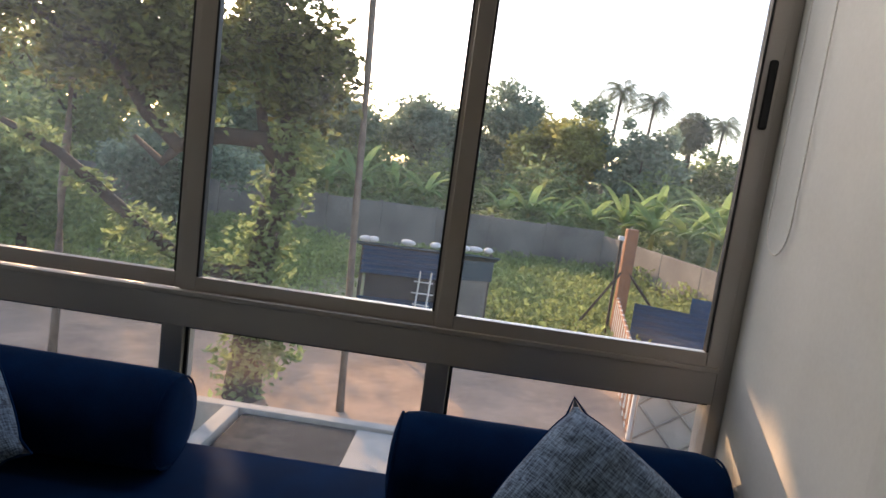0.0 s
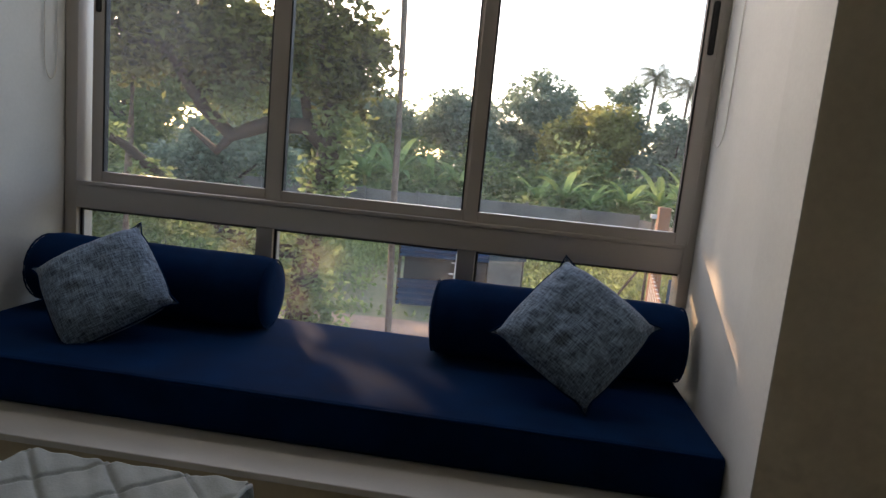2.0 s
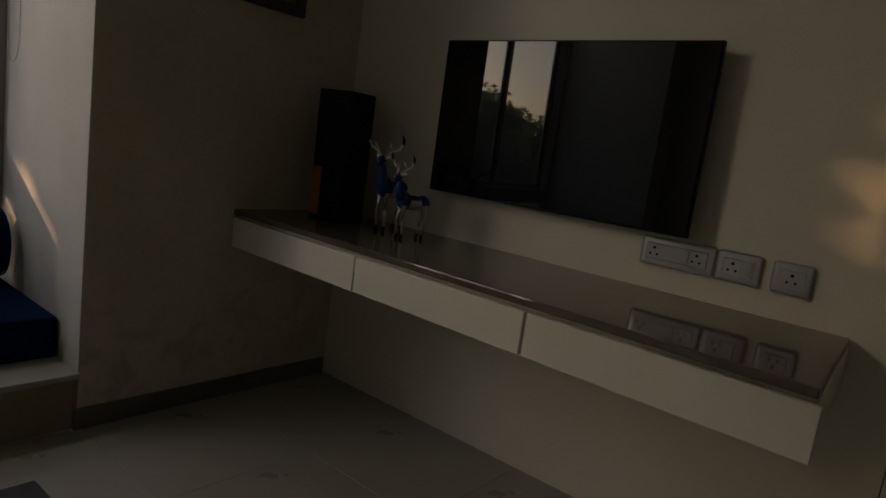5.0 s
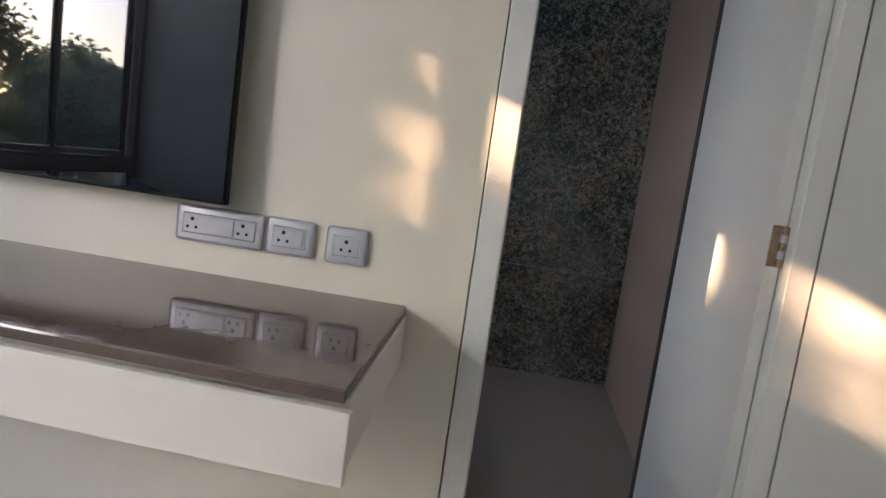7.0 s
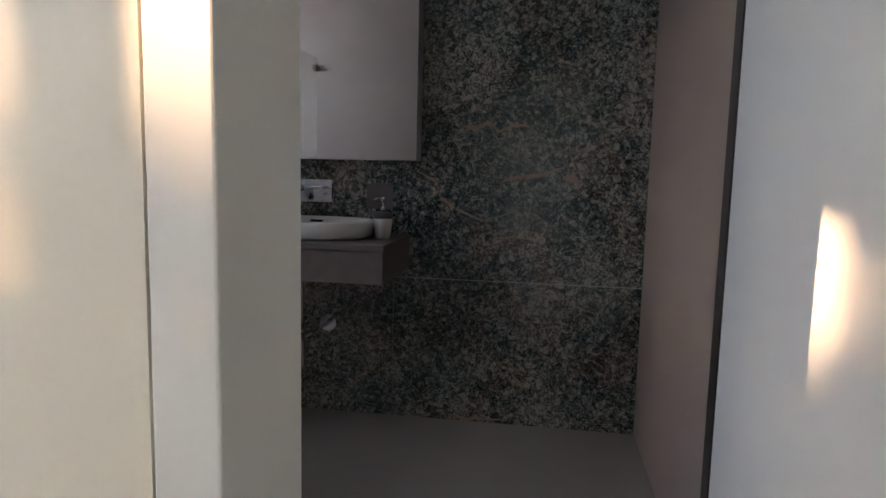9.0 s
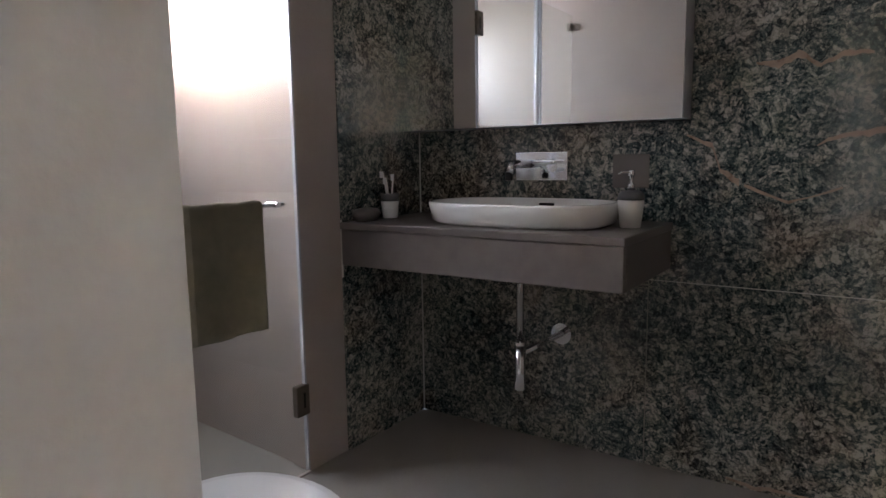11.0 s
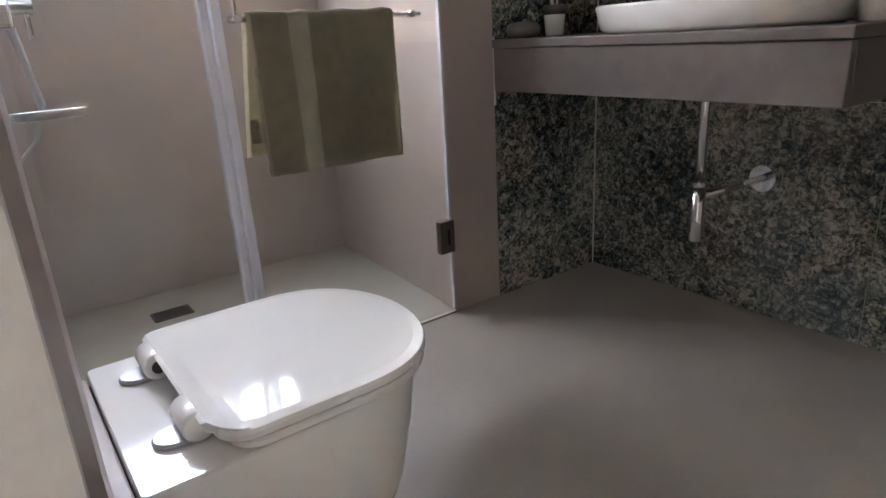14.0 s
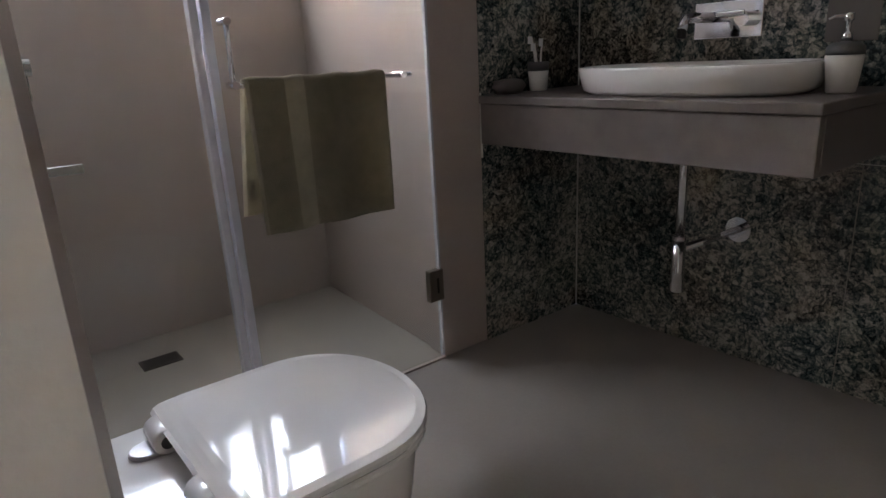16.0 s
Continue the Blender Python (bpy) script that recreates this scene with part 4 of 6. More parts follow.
part("plate", box(XM - 0.004, XM, -2.052, -1.92, 1.03, 1.15, 0.002), CLEARPLATE, outl)

trap = thing("bottle_trap", (2.15, -1.71, 0.32), "chrome bottle trap and waste pipe under vanity", "pipe")
part("tailpipe", tube((2.15, -1.71, 0.50), (2.15, -1.71, 0.91), 0.014, n=18), CHROME, trap, smooth=True)
part("collar", lathe([(0.021, 0), (0.022, 0.003), (0.022, 0.012), (0.016, 0.016)], (2.15, -1.71, 0.487), 20), CHROME, trap)
part("cup", lathe([(0.017, 0), (0.020, 0.004), (0.020, 0.165)], (2.15, -1.71, 0.322), 20), CHROME, trap, smooth=True)
part("outlet_pipe", tube((2.17, -1.712, 0.455), (XM, -1.73, 0.455), 0.012, n=16), CHROME, trap, smooth=True)
part("flange", tube((XM - 0.012, -1.73, 0.455), (XM, -1.73, 0.455), 0.042, n=24), CHROME, trap)

# shower screen
YG = -1.045
scr = thing("shower_screen", (0.81, YG, 0.0), "fixed clear glass shower panel", "shower screen")
part("panel", box(XD + 0.002, 1.028, YG - 0.004, YG + 0.004, 0.004, 2.05), SGLASS, scr).visible_shadow = False
part("seal", box(1.022, 1.044, YG - 0.014, YG + 0.014, 0.004, 2.05, 0.003), SEAL, scr)
for z in (0.02, 1.95):
    part("clamp", box(XD + 0.002, XD + 0.045, YG - 0.014, YG + 0.014, z, z + 0.045, 0.003), BRONZE, scr)
gd = thing("shower_door", (1.4, YG, 0.0), "hinged clear glass shower door", "shower door")
part("panel", box(1.060, 1.742, YG - 0.004, YG + 0.004, 0.012, 2.05), SGLASS, gd).visible_shadow = False
part("seal", box(1.052, 1.076, YG - 0.012, YG + 0.012, 0.012, 2.05, 0.002), SEAL, gd)
part("seal", box(1.740, 1.750, YG - 0.008, YG + 0.008, 0.012, 2.05, 0.002), SEAL, gd)
for z in (0.228, 1.75):
    hh = part("hinge", box(1.695, 1.756, YG - 0.014, YG + 0.012, z, z + 0.115, 0.004), BRONZE, gd, "brushed bronze glass hinge")
    part("hinge_slot", box(1.726, 1.734, YG - 0.0155, YG - 0.013, z + 0.03, z + 0.085), DARKHOLE, hh)
part("towel_bar", limb([(1.098, -1.09, 1.155), (1.096, -1.09, 1.02), (1.098, -1.09, 1.003), (1.112, -1.09, 1.0), (1.3, -1.09, 1.0), (1.645, -1.09, 1.0)], [0.0075] * 6, 12), CHROME, gd, "chrome L-shaped towel bar", True)
for x, z in ((1.098, 1.155), (1.10, 1.002), (1.615, 1.0)):
    part("knob", tube((x, -1.10, z), (x, YG - 0.004, z), 0.010, n=14), CHROME, gd)
structure("threshold", box(XD, 1.755, YG - 0.006, YG + 0.006, -0.002, 0.004), BTILE)


def towel_mesh(x0, x1, ytop, zf, zb, swing):
    """Cloth folded over a bar: front fall, roll over the bar, back fall."""
    bm = bmesh.new()
    nu = 36
    prof = []
    for i in range(17):
        prof.append((-0.017, zf + (1.0 - zf) * i / 16))
    for i in range(1, 8):
        a = math.pi * i / 8
        prof.append((-0.017 * math.cos(a), 1.0 + 0.017 * math.sin(a)))
    for i in range(15):
        prof.append((0.019, 1.0 - (1.0 - zb) * i / 14))
    rows = []
    for k, (dy, z) in enumerate(prof):
        f = max(0.0, 1.0 - z) / 0.4
        r = []
        for j in range(nu + 1):
            u = j / nu
            x = x0 + (x1 - x0) * u + f * 0.012 * (0.5 - u)
            w = 0.006 * math.sin(u * 17 + 1) * (0.3 + f) + 0.004 * noise.noise((u * 5, z * 4, k > 20))
            bump = 0.004 * max(0, math.sin(u * 22)) if abs(z - 1.0) < 0.03 else 0
            r.append(bm.verts.new((x + (swing * f * (1 if dy > 0 else 0)), ytop + dy * (1 + 0.25 * f) + w * (1 if dy < 0 else -0.4), z + bump)))
        rows.append(r)
    for a, b in zip(rows, rows[1:]):
        for j in range(nu):
            f = bm.faces.new((a[j], a[j + 1], b[j + 1], b[j]))
            u = (j + 0.5) / nu
            f.material_index = 1 if (0.26 < u < 0.30 or 0.315 < u < 0.385 or u < 0.035) else 0
    bmesh.ops.solidify(bm, geom=list(bm.faces), thickness=0.005)
    return bm


tw = thing("towel", (1.32, -1.09, 0.6), "olive green towel with pale band folded over chrome bar", "towel")
part("cloth", towel_mesh(1.118, 1.542, -1.09, 0.605, 0.66, -0.05), [TOWEL, TOWELBAND], tw, smooth=True)
part("label_tag", box(1.10, 1.125, -1.068, -1.064, 0.70, 0.76, 0.001), RUBBER, tw, "small dark care label")

# shower fittings
mx = thing("shower_mixer", (XS, -0.6, 1.0), "chrome shower mixer on taupe wall", "tap")
part("plate", lathe([(0.07, 0.0), (0.07, 0.006), (0.065, 0.009)], (0, 0, 0), 28), CHROME, mx, smooth=False)
mx.children[0].data.transform(Matrix.Translation((XS, -0.6, 1.06)) @ Matrix.Rotation(radians(90), 4, "Y"))
part("body", box(XS + 0.008, 0.675, -0.632, -0.568, 1.01, 1.09, 0.016, 4), CHROME, mx, smooth=True)
part("knob", tube((0.672, -0.6, 1.075), (0.725, -0.6, 1.075), 0.026, n=22), CHROME, mx)
part("lever", box(0.70, 0.714, -0.61, -0.59, 0.985, 1.07, 0.004), CHROME, mx)
hs = thing("hand_shower", (0.65, -0.6, 0.8), "pale chrome hand shower resting in holder", "shower")
part("handle", limb([(0.690, -0.60, 0.81), (0.672, -0.6, 0.95), (0.650, -0.6, 1.12), (0.628, -0.6, 1.26)], [0.011, 0.012, 0.013, 0.015], 12), SILVER, hs, smooth=True)
part("head", lathe([(0.02, 0.0), (0.042, 0.012), (0.045, 0.03), (0.040, 0.034)], (0.628, -0.6, 1.255), 22), CHROME, hs, smooth=False)
part("hose", limb([(0.690, -0.60, 0.815), (0.66, -0.59, 0.72), (0.60, -0.58, 0.66), (0.54, -0.58, 0.72), (0.505, -0.58, 0.84)], [0.007] * 5, 10), SILVER, hs, "braided steel hose", True)
part("holder", box(XS, 0.665, -0.615, -0.585, 1.04, 1.07, 0.006, 3), CHROME, hs)
spt = thing("bath_spout", (XS, -0.6, 0.81), "straight chrome wall spout", "spout")
part("spout", box(XS, 0.80, -0.618, -0.582, 0.773, 0.802, 0.005, 3), CHROME, spt)
part("flange", tube((XS, -0.6, 0.787), (XS + 0.01, -0.6, 0.787), 0.032, n=22), CHROME, spt)
dr = thing("floor_drain", (0.96, -0.32, 0.0), "small square metal floor drain", "drain")
part("grate", box(0.89, 1.03, -0.365, -0.275, -0.003, 0.004, 0.001), EDGE, dr)
for k in range(5):
    part("slot", box(0.90, 1.02, -0.357 + k * 0.0165, -0.351 + k * 0.0165, 0.0042, 0.0052), DARKHOLE, dr)

# ---- small bedroom things ----
GLAZE_WHITE = mat("cream_white_glaze", (0.68, 0.65, 0.60), 0.15, var=0.04, bump=0, rvar=0.05)
GLAZE_BLUE = mat("spotted_blue_glaze", (0.012, 0.075, 0.27), 0.15, c2=(0.006, 0.035, 0.14), scale=20, grain=40, bump=0, rvar=0.05)
GLAZE_BLACK = mat("black_glaze", (0.01, 0.01, 0.012), 0.2)


def ball(bm, c, rx, ry, rz, turn=None, n=12, m=8):
    q = turn if turn else Matrix.Identity(3)
    c = Vector(c)
    rings = []
    for i in range(1, m):
        a = math.pi * i / m
        rings.append([bm.verts.new(c + q @ Vector((rx * math.sin(a) * math.cos(2 * math.pi * k / n), ry * math.sin(a) * math.sin(2 * math.pi * k / n), rz * math.cos(a)))) for k in range(n)])
    t, b = bm.verts.new(c + q @ Vector((0, 0, rz))), bm.verts.new(c + q @ Vector((0, 0, -rz)))
    for r, s in zip(rings, rings[1:]):
        for k in range(n):
            bm.faces.new((r[k], s[k], s[(k + 1) % n], r[(k + 1) % n]))
    for k in range(n):
        bm.faces.new((t, rings[0][k], rings[0][(k + 1) % n]))
        bm.faces.new((b, rings[-1][(k + 1) % n], rings[-1][k]))
    return bm


def deer(base, heading, s, label):
    """A standing stag figurine, facing along heading."""
    bm = bmesh.new()

    def glaze(k):
        """Give the faces added since the last call the k-th glaze."""
        for f in bm.faces:
            if not f.tag:
                f.tag, f.material_index = True, k

    ball(bm, (0.0, 0, 0.185), 0.078, 0.036, 0.036)
    glaze(0)
    ball(bm, (0.055, 0, 0.197), 0.043, 0.039, 0.047)
    ball(bm, (-0.062, 0, 0.195), 0.038, 0.036, 0.036)
    ball(bm, (0.0, 0, 0.205), 0.05, 0.030, 0.024)
    limb([(0.065, 0, 0.20), (0.092, 0, 0.25), (0.098, 0, 0.30)], [0.034, 0.023, 0.018], 10, bm)
    ball(bm, (0.108, 0, 0.318), 0.034, 0.019, 0.020, Euler((0, radians(30), 0)).to_matrix())
    glaze(1)
    for sy in (-1, 1):
        limb([(0.098, sy * 0.012, 0.325), (0.092, sy * 0.035, 0.335), (0.09, sy * 0.047, 0.332)], [0.006, 0.010, 0.002], 6, bm)
        limb([(0.10, sy * 0.010, 0.332), (0.09, sy * 0.036, 0.358), (0.085, sy * 0.072, 0.37), (0.088, sy * 0.094, 0.40)], [0.007, 0.0065, 0.006, 0.0055], 6, bm)
        limb([(0.088, sy * 0.035, 0.363), (0.11, sy * 0.04, 0.385), (0.113, sy * 0.042, 0.395)], [0.0055, 0.005, 0.004], 6, bm)
        limb([(0.062, sy * 0.020, 0.175), (0.066, sy * 0.021, 0.09), (0.06, sy * 0.021, 0.02)], [0.017, 0.0085, 0.007], 8, bm)
        limb([(-0.066, sy * 0.020, 0.18), (-0.080, sy * 0.021, 0.10), (-0.070, sy * 0.021, 0.02)], [0.022, 0.009, 0.007], 8, bm)
        glaze(0)
        limb([(0.088, sy * 0.094, 0.398), (0.094, sy * 0.099, 0.418), (0.10, sy * 0.092, 0.44)], [0.0065, 0.007, 0.002], 6, bm)
        limb([(0.086, sy * 0.074, 0.374), (0.07, sy * 0.080, 0.397)], [0.006, 0.002], 6, bm)
        limb([(0.06, sy * 0.021, 0.022), (0.067, sy * 0.021, 0.0)], [0.008, 0.010], 8, bm)
        limb([(-0.070, sy * 0.021, 0.022), (-0.064, sy * 0.021, 0.0)], [0.008, 0.010], 8, bm)
        glaze(2)
    limb([(-0.092, 0, 0.205), (-0.105, 0, 0.19), (-0.108, 0, 0.17)], [0.010, 0.009, 0.003], 6, bm)
    glaze(1)
    bmesh.ops.transform(bm, matrix=Matrix.Translation(base) @ Matrix.Rotation(heading, 4, "Z") @ Matrix.Scale(s, 4), verts=bm.verts)
    ob = part("deer_figurine", bm, [GLAZE_WHITE, GLAZE_BLUE, GLAZE_BLACK], None, smooth=True)
    return tagged(ob, label, "figurine", "deer figurines on the countertop")


deer((-0.195, -0.535, 0.8703), radians(188), 0.94, "tall blue and white glazed deer figurine")
deer((-0.255, -0.715, 0.8703), radians(168), 0.78, "smaller blue and white glazed deer figurine")

# roller blind chains hanging beside the window
CHAIN = mat("white_bead_chain", (0.62, 0.60, 0.55), 0.4, var=0.03)


def chain(x, y0, y1, zb, zt, name_label):
    c = thing("blind_chain", (x, (y0 + y1) / 2, zb), name_label, "chain", "blind chains")
    mid, half = (y0 + y1) / 2, (y1 - y0) / 2
    pts = [(x, y0, zt), (x, y0 - 0.005, (zt + zb) / 2)] + [(x, mid - half * math.cos(math.pi * i / 12), zb + 0.10 - 0.10 * math.sin(math.pi * i / 12)) for i in range(13)] + [(x, y1 + 0.005, (zt + zb) / 2), (x, y1, zt)]
    part("cord", limb(pts, [0.002] * len(pts), 5), CHAIN, c)
    bm = bmesh.new()
    for a, b in zip(pts, pts[1:]):
        a, b = Vector(a), Vector(b)
        k = max(1, int((b - a).length / 0.012))
        for i in range(k):
            p = a.lerp(b, i / k)
            ball(bm, p, 0.0035, 0.0035, 0.0035, n=5, m=4)
    part("beads", bm, CHAIN, c, kind="stuff")


chain(-1.188, 0.855, 1.0, 1.375, 2.92, "white bead chain loop of roller blind")
chain(-4.15, 0.97, 1.05, 1.42, 2.92, "white bead chain loop of roller blind")

# striped mat beside the bed
MATD = mat("dark_grey_mat", (0.075, 0.075, 0.08), 0.95, c2=(0.05, 0.05, 0.055), scale=20, grain=300, bump=0.6)
MATL = mat("beige_mat_stripe", (0.42, 0.38, 0.31), 0.95, c2=(0.34, 0.31, 0.25), scale=20, grain=300, bump=0.6)
fm = thing("floor_mat", (-1.75, -0.7, 0.0), "dark grey and beige striped floor mat on tiles", "mat")
for k in range(6):
    y1 = -0.30 - k * 0.165
    part("stripe", prism([(-2.06, y1 - 0.165 + 0.0), (-1.448, y1 - 0.165), (-1.452, y1), (-2.06, y1)], -0.001, 0.008, 0.003), MATD if k % 2 == 0 else MATL, fm)

# ---- outdoors ----
def leaf_mat(name, c, c2, rand=0.35, through=0.6):
    """Leaves: matt upper face, light shining through, each leaf its own shade."""
    m = mat(name, c, 0.75, c2=c2, scale=0.8, grain=6, bump=0, random=rand, spec=0.3)
    n, lk = m.node_tree.nodes, m.node_tree.links
    p = n["Principled BSDF"]
    tr, ad = n.new("ShaderNodeBsdfTranslucent"), n.new("ShaderNodeMixShader")
    col = p.inputs["Base Color"].links[0].from_socket
    lk.new(col, tr.inputs[0])
    ad.inputs[0].default_value = through
    lk.new(p.outputs[0], ad.inputs[1])
    lk.new(tr.outputs[0], ad.inputs[2])
    lk.new(ad.outputs[0], n["Material Output"].inputs[0])
    return m


GZ = -3.0
SOIL = mat("weedy_soil", (0.24, 0.21, 0.11), 0.95, c2=(0.13, 0.15, 0.055), scale=0.5, grain=5, bump=0.4)
SAND = mat("reddish_sand", (0.37, 0.25, 0.165), 0.95, c2=(0.21, 0.135, 0.09), scale=1.2, grain=7, bump=0.4)
CONC = mat("weathered_concrete", (0.23, 0.205, 0.17), 0.9, c2=(0.10, 0.09, 0.078), scale=0.8, grain=9, bump=0.3)
BLUE = mat("faded_blue_sheet", (0.07, 0.20, 0.46), 0.45, 0.1, c2=(0.05, 0.14, 0.34), scale=2, grain=20, bump=0.1)
RUST = mat("orange_brown_rust", (0.30, 0.13, 0.06), 0.8, c2=(0.20, 0.085, 0.045), scale=4, grain=25, bump=0.3)
BARK = mat("mottled_bark", (0.075, 0.053, 0.038), 0.9, c2=(0.038, 0.028, 0.021), scale=5, grain=22, bump=0.8)
PALMBARK = mat("pale_patched_bark", (0.21, 0.16, 0.12), 0.9, c2=(0.085, 0.065, 0.05), scale=7, grain=25, bump=0.6)
SACK = mat("white_sand_sack", (0.55, 0.53, 0.50), 0.9, var=0.1)
WHITEWALL = mat("whitewashed_parapet", (0.36, 0.34, 0.30), 0.85, c2=(0.24, 0.225, 0.20), scale=2, grain=15, bump=0.1)
STAIN = mat("black_weathered_slab", (0.012, 0.012, 0.011), 0.95, c2=(0.055, 0.053, 0.050), scale=7, grain=30, bump=0.3, spec=0.05)
LEAF_A = leaf_mat("dark_tree_leaf", (0.19, 0.195, 0.06), (0.075, 0.09, 0.035), 0.75, 0.6)
# The next two greens are lightened to carry the haze before the far trees.
LEAF_B = leaf_mat("hazed_blue_green_leaf", (0.24, 0.30, 0.21), (0.165, 0.22, 0.155))
LEAF_C = leaf_mat("hazed_mid_green_leaf", (0.25, 0.31, 0.135), (0.17, 0.23, 0.10))
LEAF_P = leaf_mat("palm_frond", (0.115, 0.135, 0.085), (0.07, 0.09, 0.06), 0.2)
LEAF_Y = leaf_mat("olive_leaf", (0.33, 0.32, 0.11), (0.22, 0.23, 0.08))
LEAF_N = leaf_mat("banana_leaf", (0.25, 0.34, 0.12), (0.14, 0.22, 0.085), 0.25)
GRASS = leaf_mat("weeds", (0.29, 0.34, 0.13), (0.19, 0.25, 0.09))

structure("ground", box(-400, 400, -400, 900, GZ - 1.0, GZ), SOIL, "weedy ground")
structure("wall_lower_storey", box(-4.62, 2.6, -5.32, 1.3, GZ, -0.26), WHITEWALL, "plain whitewashed storey below")
structure("road", prism([(-60, 3.0), (1.6, 3.0), (2.4, 13.2), (-3, 13.9), (-12, 13.3), (-60, 14.2)], GZ + 0.004, GZ + 0.02), SAND, "reddish sandy yard")

RNG = np.random.default_rng(7)


def leaves(blobs, count, size, flat=0.5, slim=0.5, gaps=()):
    """Scattered pointed leaves filling ellipsoids, thickest near their skins. blobs: centre and radii."""
    vol = np.array([b[3] * b[4] * b[5] for b in blobs]) ** 0.75
    pick = RNG.choice(len(blobs), count, p=vol / vol.sum())
    b = np.array(blobs, float)[pick]
    d = RNG.normal(size=(count, 3))
    d /= np.linalg.norm(d, axis=1, keepdims=True)
    r = RNG.random((count, 1)) ** 0.45 * (1 + 0.16 * RNG.normal(size=(count, 1)))
    c = b[:, :3] + d * r * b[:, 3:6]
    # leaf-free holes along the low sun, to let chosen patches of light indoors
    k = (c[:, 1] - 9.3) / SUN.y
    px, pz = c[:, 0] - SUN.x * k, c[:, 2] - SUN.z * k
    keep = np.ones(count, bool)
    for gx, gz, gr, gt in gaps:
        keep &= (np.hypot(px - gx, (pz - gz) / gt) > gr + 0.05 * (RNG.random(count) - 0.5))
    c, count = c[keep], int(keep.sum())
    a = RNG.normal(size=(count, 3)) * (1, 1, flat)
    a[:, 2] -= 0.25
    a /= np.linalg.norm(a, axis=1, keepdims=True)
    s = np.cross(a, RNG.normal(size=(count, 3)))
    s /= np.linalg.norm(s, axis=1, keepdims=True) + 1e-9
    nrm = np.cross(a, s)
    L = size * (0.7 + 0.6 * RNG.random((count, 1)))
    v = np.empty((count, 4, 3))
    v[:, 0] = c - a * L * 0.5
    v[:, 1] = c + s * L * slim * 0.5 + nrm * L * 0.08
    v[:, 2] = c + a * L * 0.5
    v[:, 3] = c - s * L * slim * 0.5 + nrm * L * 0.08
    return v.reshape(-1, 3).tolist(), [(4 * i, 4 * i + 1, 4 * i + 2, 4 * i + 3) for i in range(count)]


def clumps(c, rad, n, r, squash=0.75):
    """Leaf clumps scattered through one big ellipsoid, for an uneven outline."""
    out = []
    for _ in range(n):
        d = RNG.normal(size=3)
        d /= np.linalg.norm(d)
        k = RNG.random() ** 0.4
        q = r * (0.6 + 0.8 * RNG.random())
        out.append((c[0] + d[0] * rad[0] * k, c[1] + d[1] * rad[1] * k, c[2] + d[2] * rad[2] * k, q, q, q * squash))
    return out


# the large tree in front of the window
big = thing("mango_tree", (-5.8, 9.45, GZ), "large leafy tree with bent ivy-clad trunk in yard", "tree")
trunk = [(-5.8, 9.45, GZ), (-5.75, 9.4, -2.0), (-5.65, 9.3, -0.9), (-5.5, 9.1, 0.1), (-5.3, 9.0, 0.9), (-5.25, 9.0, 1.45)]
part("trunk", limb(trunk, [0.34, 0.27, 0.24, 0.22, 0.20, 0.19], 14), BARK, big, smooth=True)
for pts, rr in ((((-5.3, 9.0, 1.2), (-5.7, 9.0, 1.52), (-6.4, 9.0, 1.5), (-7.0, 8.9, 1.25), (-7.5, 8.8, 1.7), (-8.1, 8.7, 2.6), (-8.6, 8.6, 3.6)), (0.17, 0.15, 0.14, 0.13, 0.11, 0.09, 0.05)),
                (((-5.28, 9.0, 1.35), (-5.35, 9.1, 2.3), (-5.7, 9.2, 3.4), (-5.9, 9.3, 4.6), (-5.8, 9.4, 6.0)), (0.15, 0.12, 0.10, 0.08, 0.05)),
                (((-5.7, 9.2, 1.4), (-5.9, 9.2, 2.4), (-6.2, 9.2, 3.3), (-6.25, 9.2, 3.8)), (0.09, 0.08, 0.06, 0.03)),
                (((-5.62, 9.25, -0.7), (-6.3, 9.2, -0.75), (-7.1, 9.1, -0.5), (-8.0, 9.0, 0.15), (-8.9, 8.8, 0.9), (-9.8, 8.7, 1.3)), (0.14, 0.13, 0.12, 0.10, 0.08, 0.05)),
                (((-7.0, 8.9, 1.25), (-7.3, 9.0, 0.95), (-7.9, 9.2, 1.3)), (0.10, 0.07, 0.04)),
                (((-8.0, 8.7, 2.5), (-9.2, 8.6, 3.0), (-10.3, 8.5, 3.4)), (0.08, 0.06, 0.03))):
    part("limb", limb(list(pts), list(rr), 10), BARK, big, smooth=True)
crown = clumps((-7.3, 9.3, 2.9), (2.5, 1.5, 1.0), 52, 0.55) + clumps((-5.3, 9.2, 2.9), (0.8, 1.0, 1.1), 24, 0.48) + clumps((-9.8, 9.0, 2.4), (1.6, 1.5, 1.6), 32, 0.6) + clumps((-8.3, 9.4, 4.75), (2.1, 1.2, 0.5), 30, 0.42) + clumps((-6.4, 9.4, 5.15), (0.8, 1.0, 0.35), 9, 0.34) 
# Unseen top of the crown, added to hold the sun off the room.
upper = [(-10.6 + 0.55 * i + 0.3 * RNG.random(), 9.4 + 1.3 * (RNG.random() - 0.5), 4.35 + 0.5 * j + 0.3 * RNG.random() - 0.05 * (i - 5) ** 2 * (j > 3), 0.42, 0.42, 0.34) for i in range(11) for j in range(6)] + [(-6.69, 9.4, 5.3, 0.34, 0.34, 0.3), (-6.6, 9.5, 4.85, 0.34, 0.34, 0.26), (-6.5, 9.3, 5.5, 0.34, 0.34, 0.3), (-7.2, 9.3, 5.3, 0.34, 0.34, 0.22), (-7.5, 9.4, 5.32, 0.36, 0.36, 0.22), (-6.9, 9.3, 5.25, 0.34, 0.34, 0.22)]
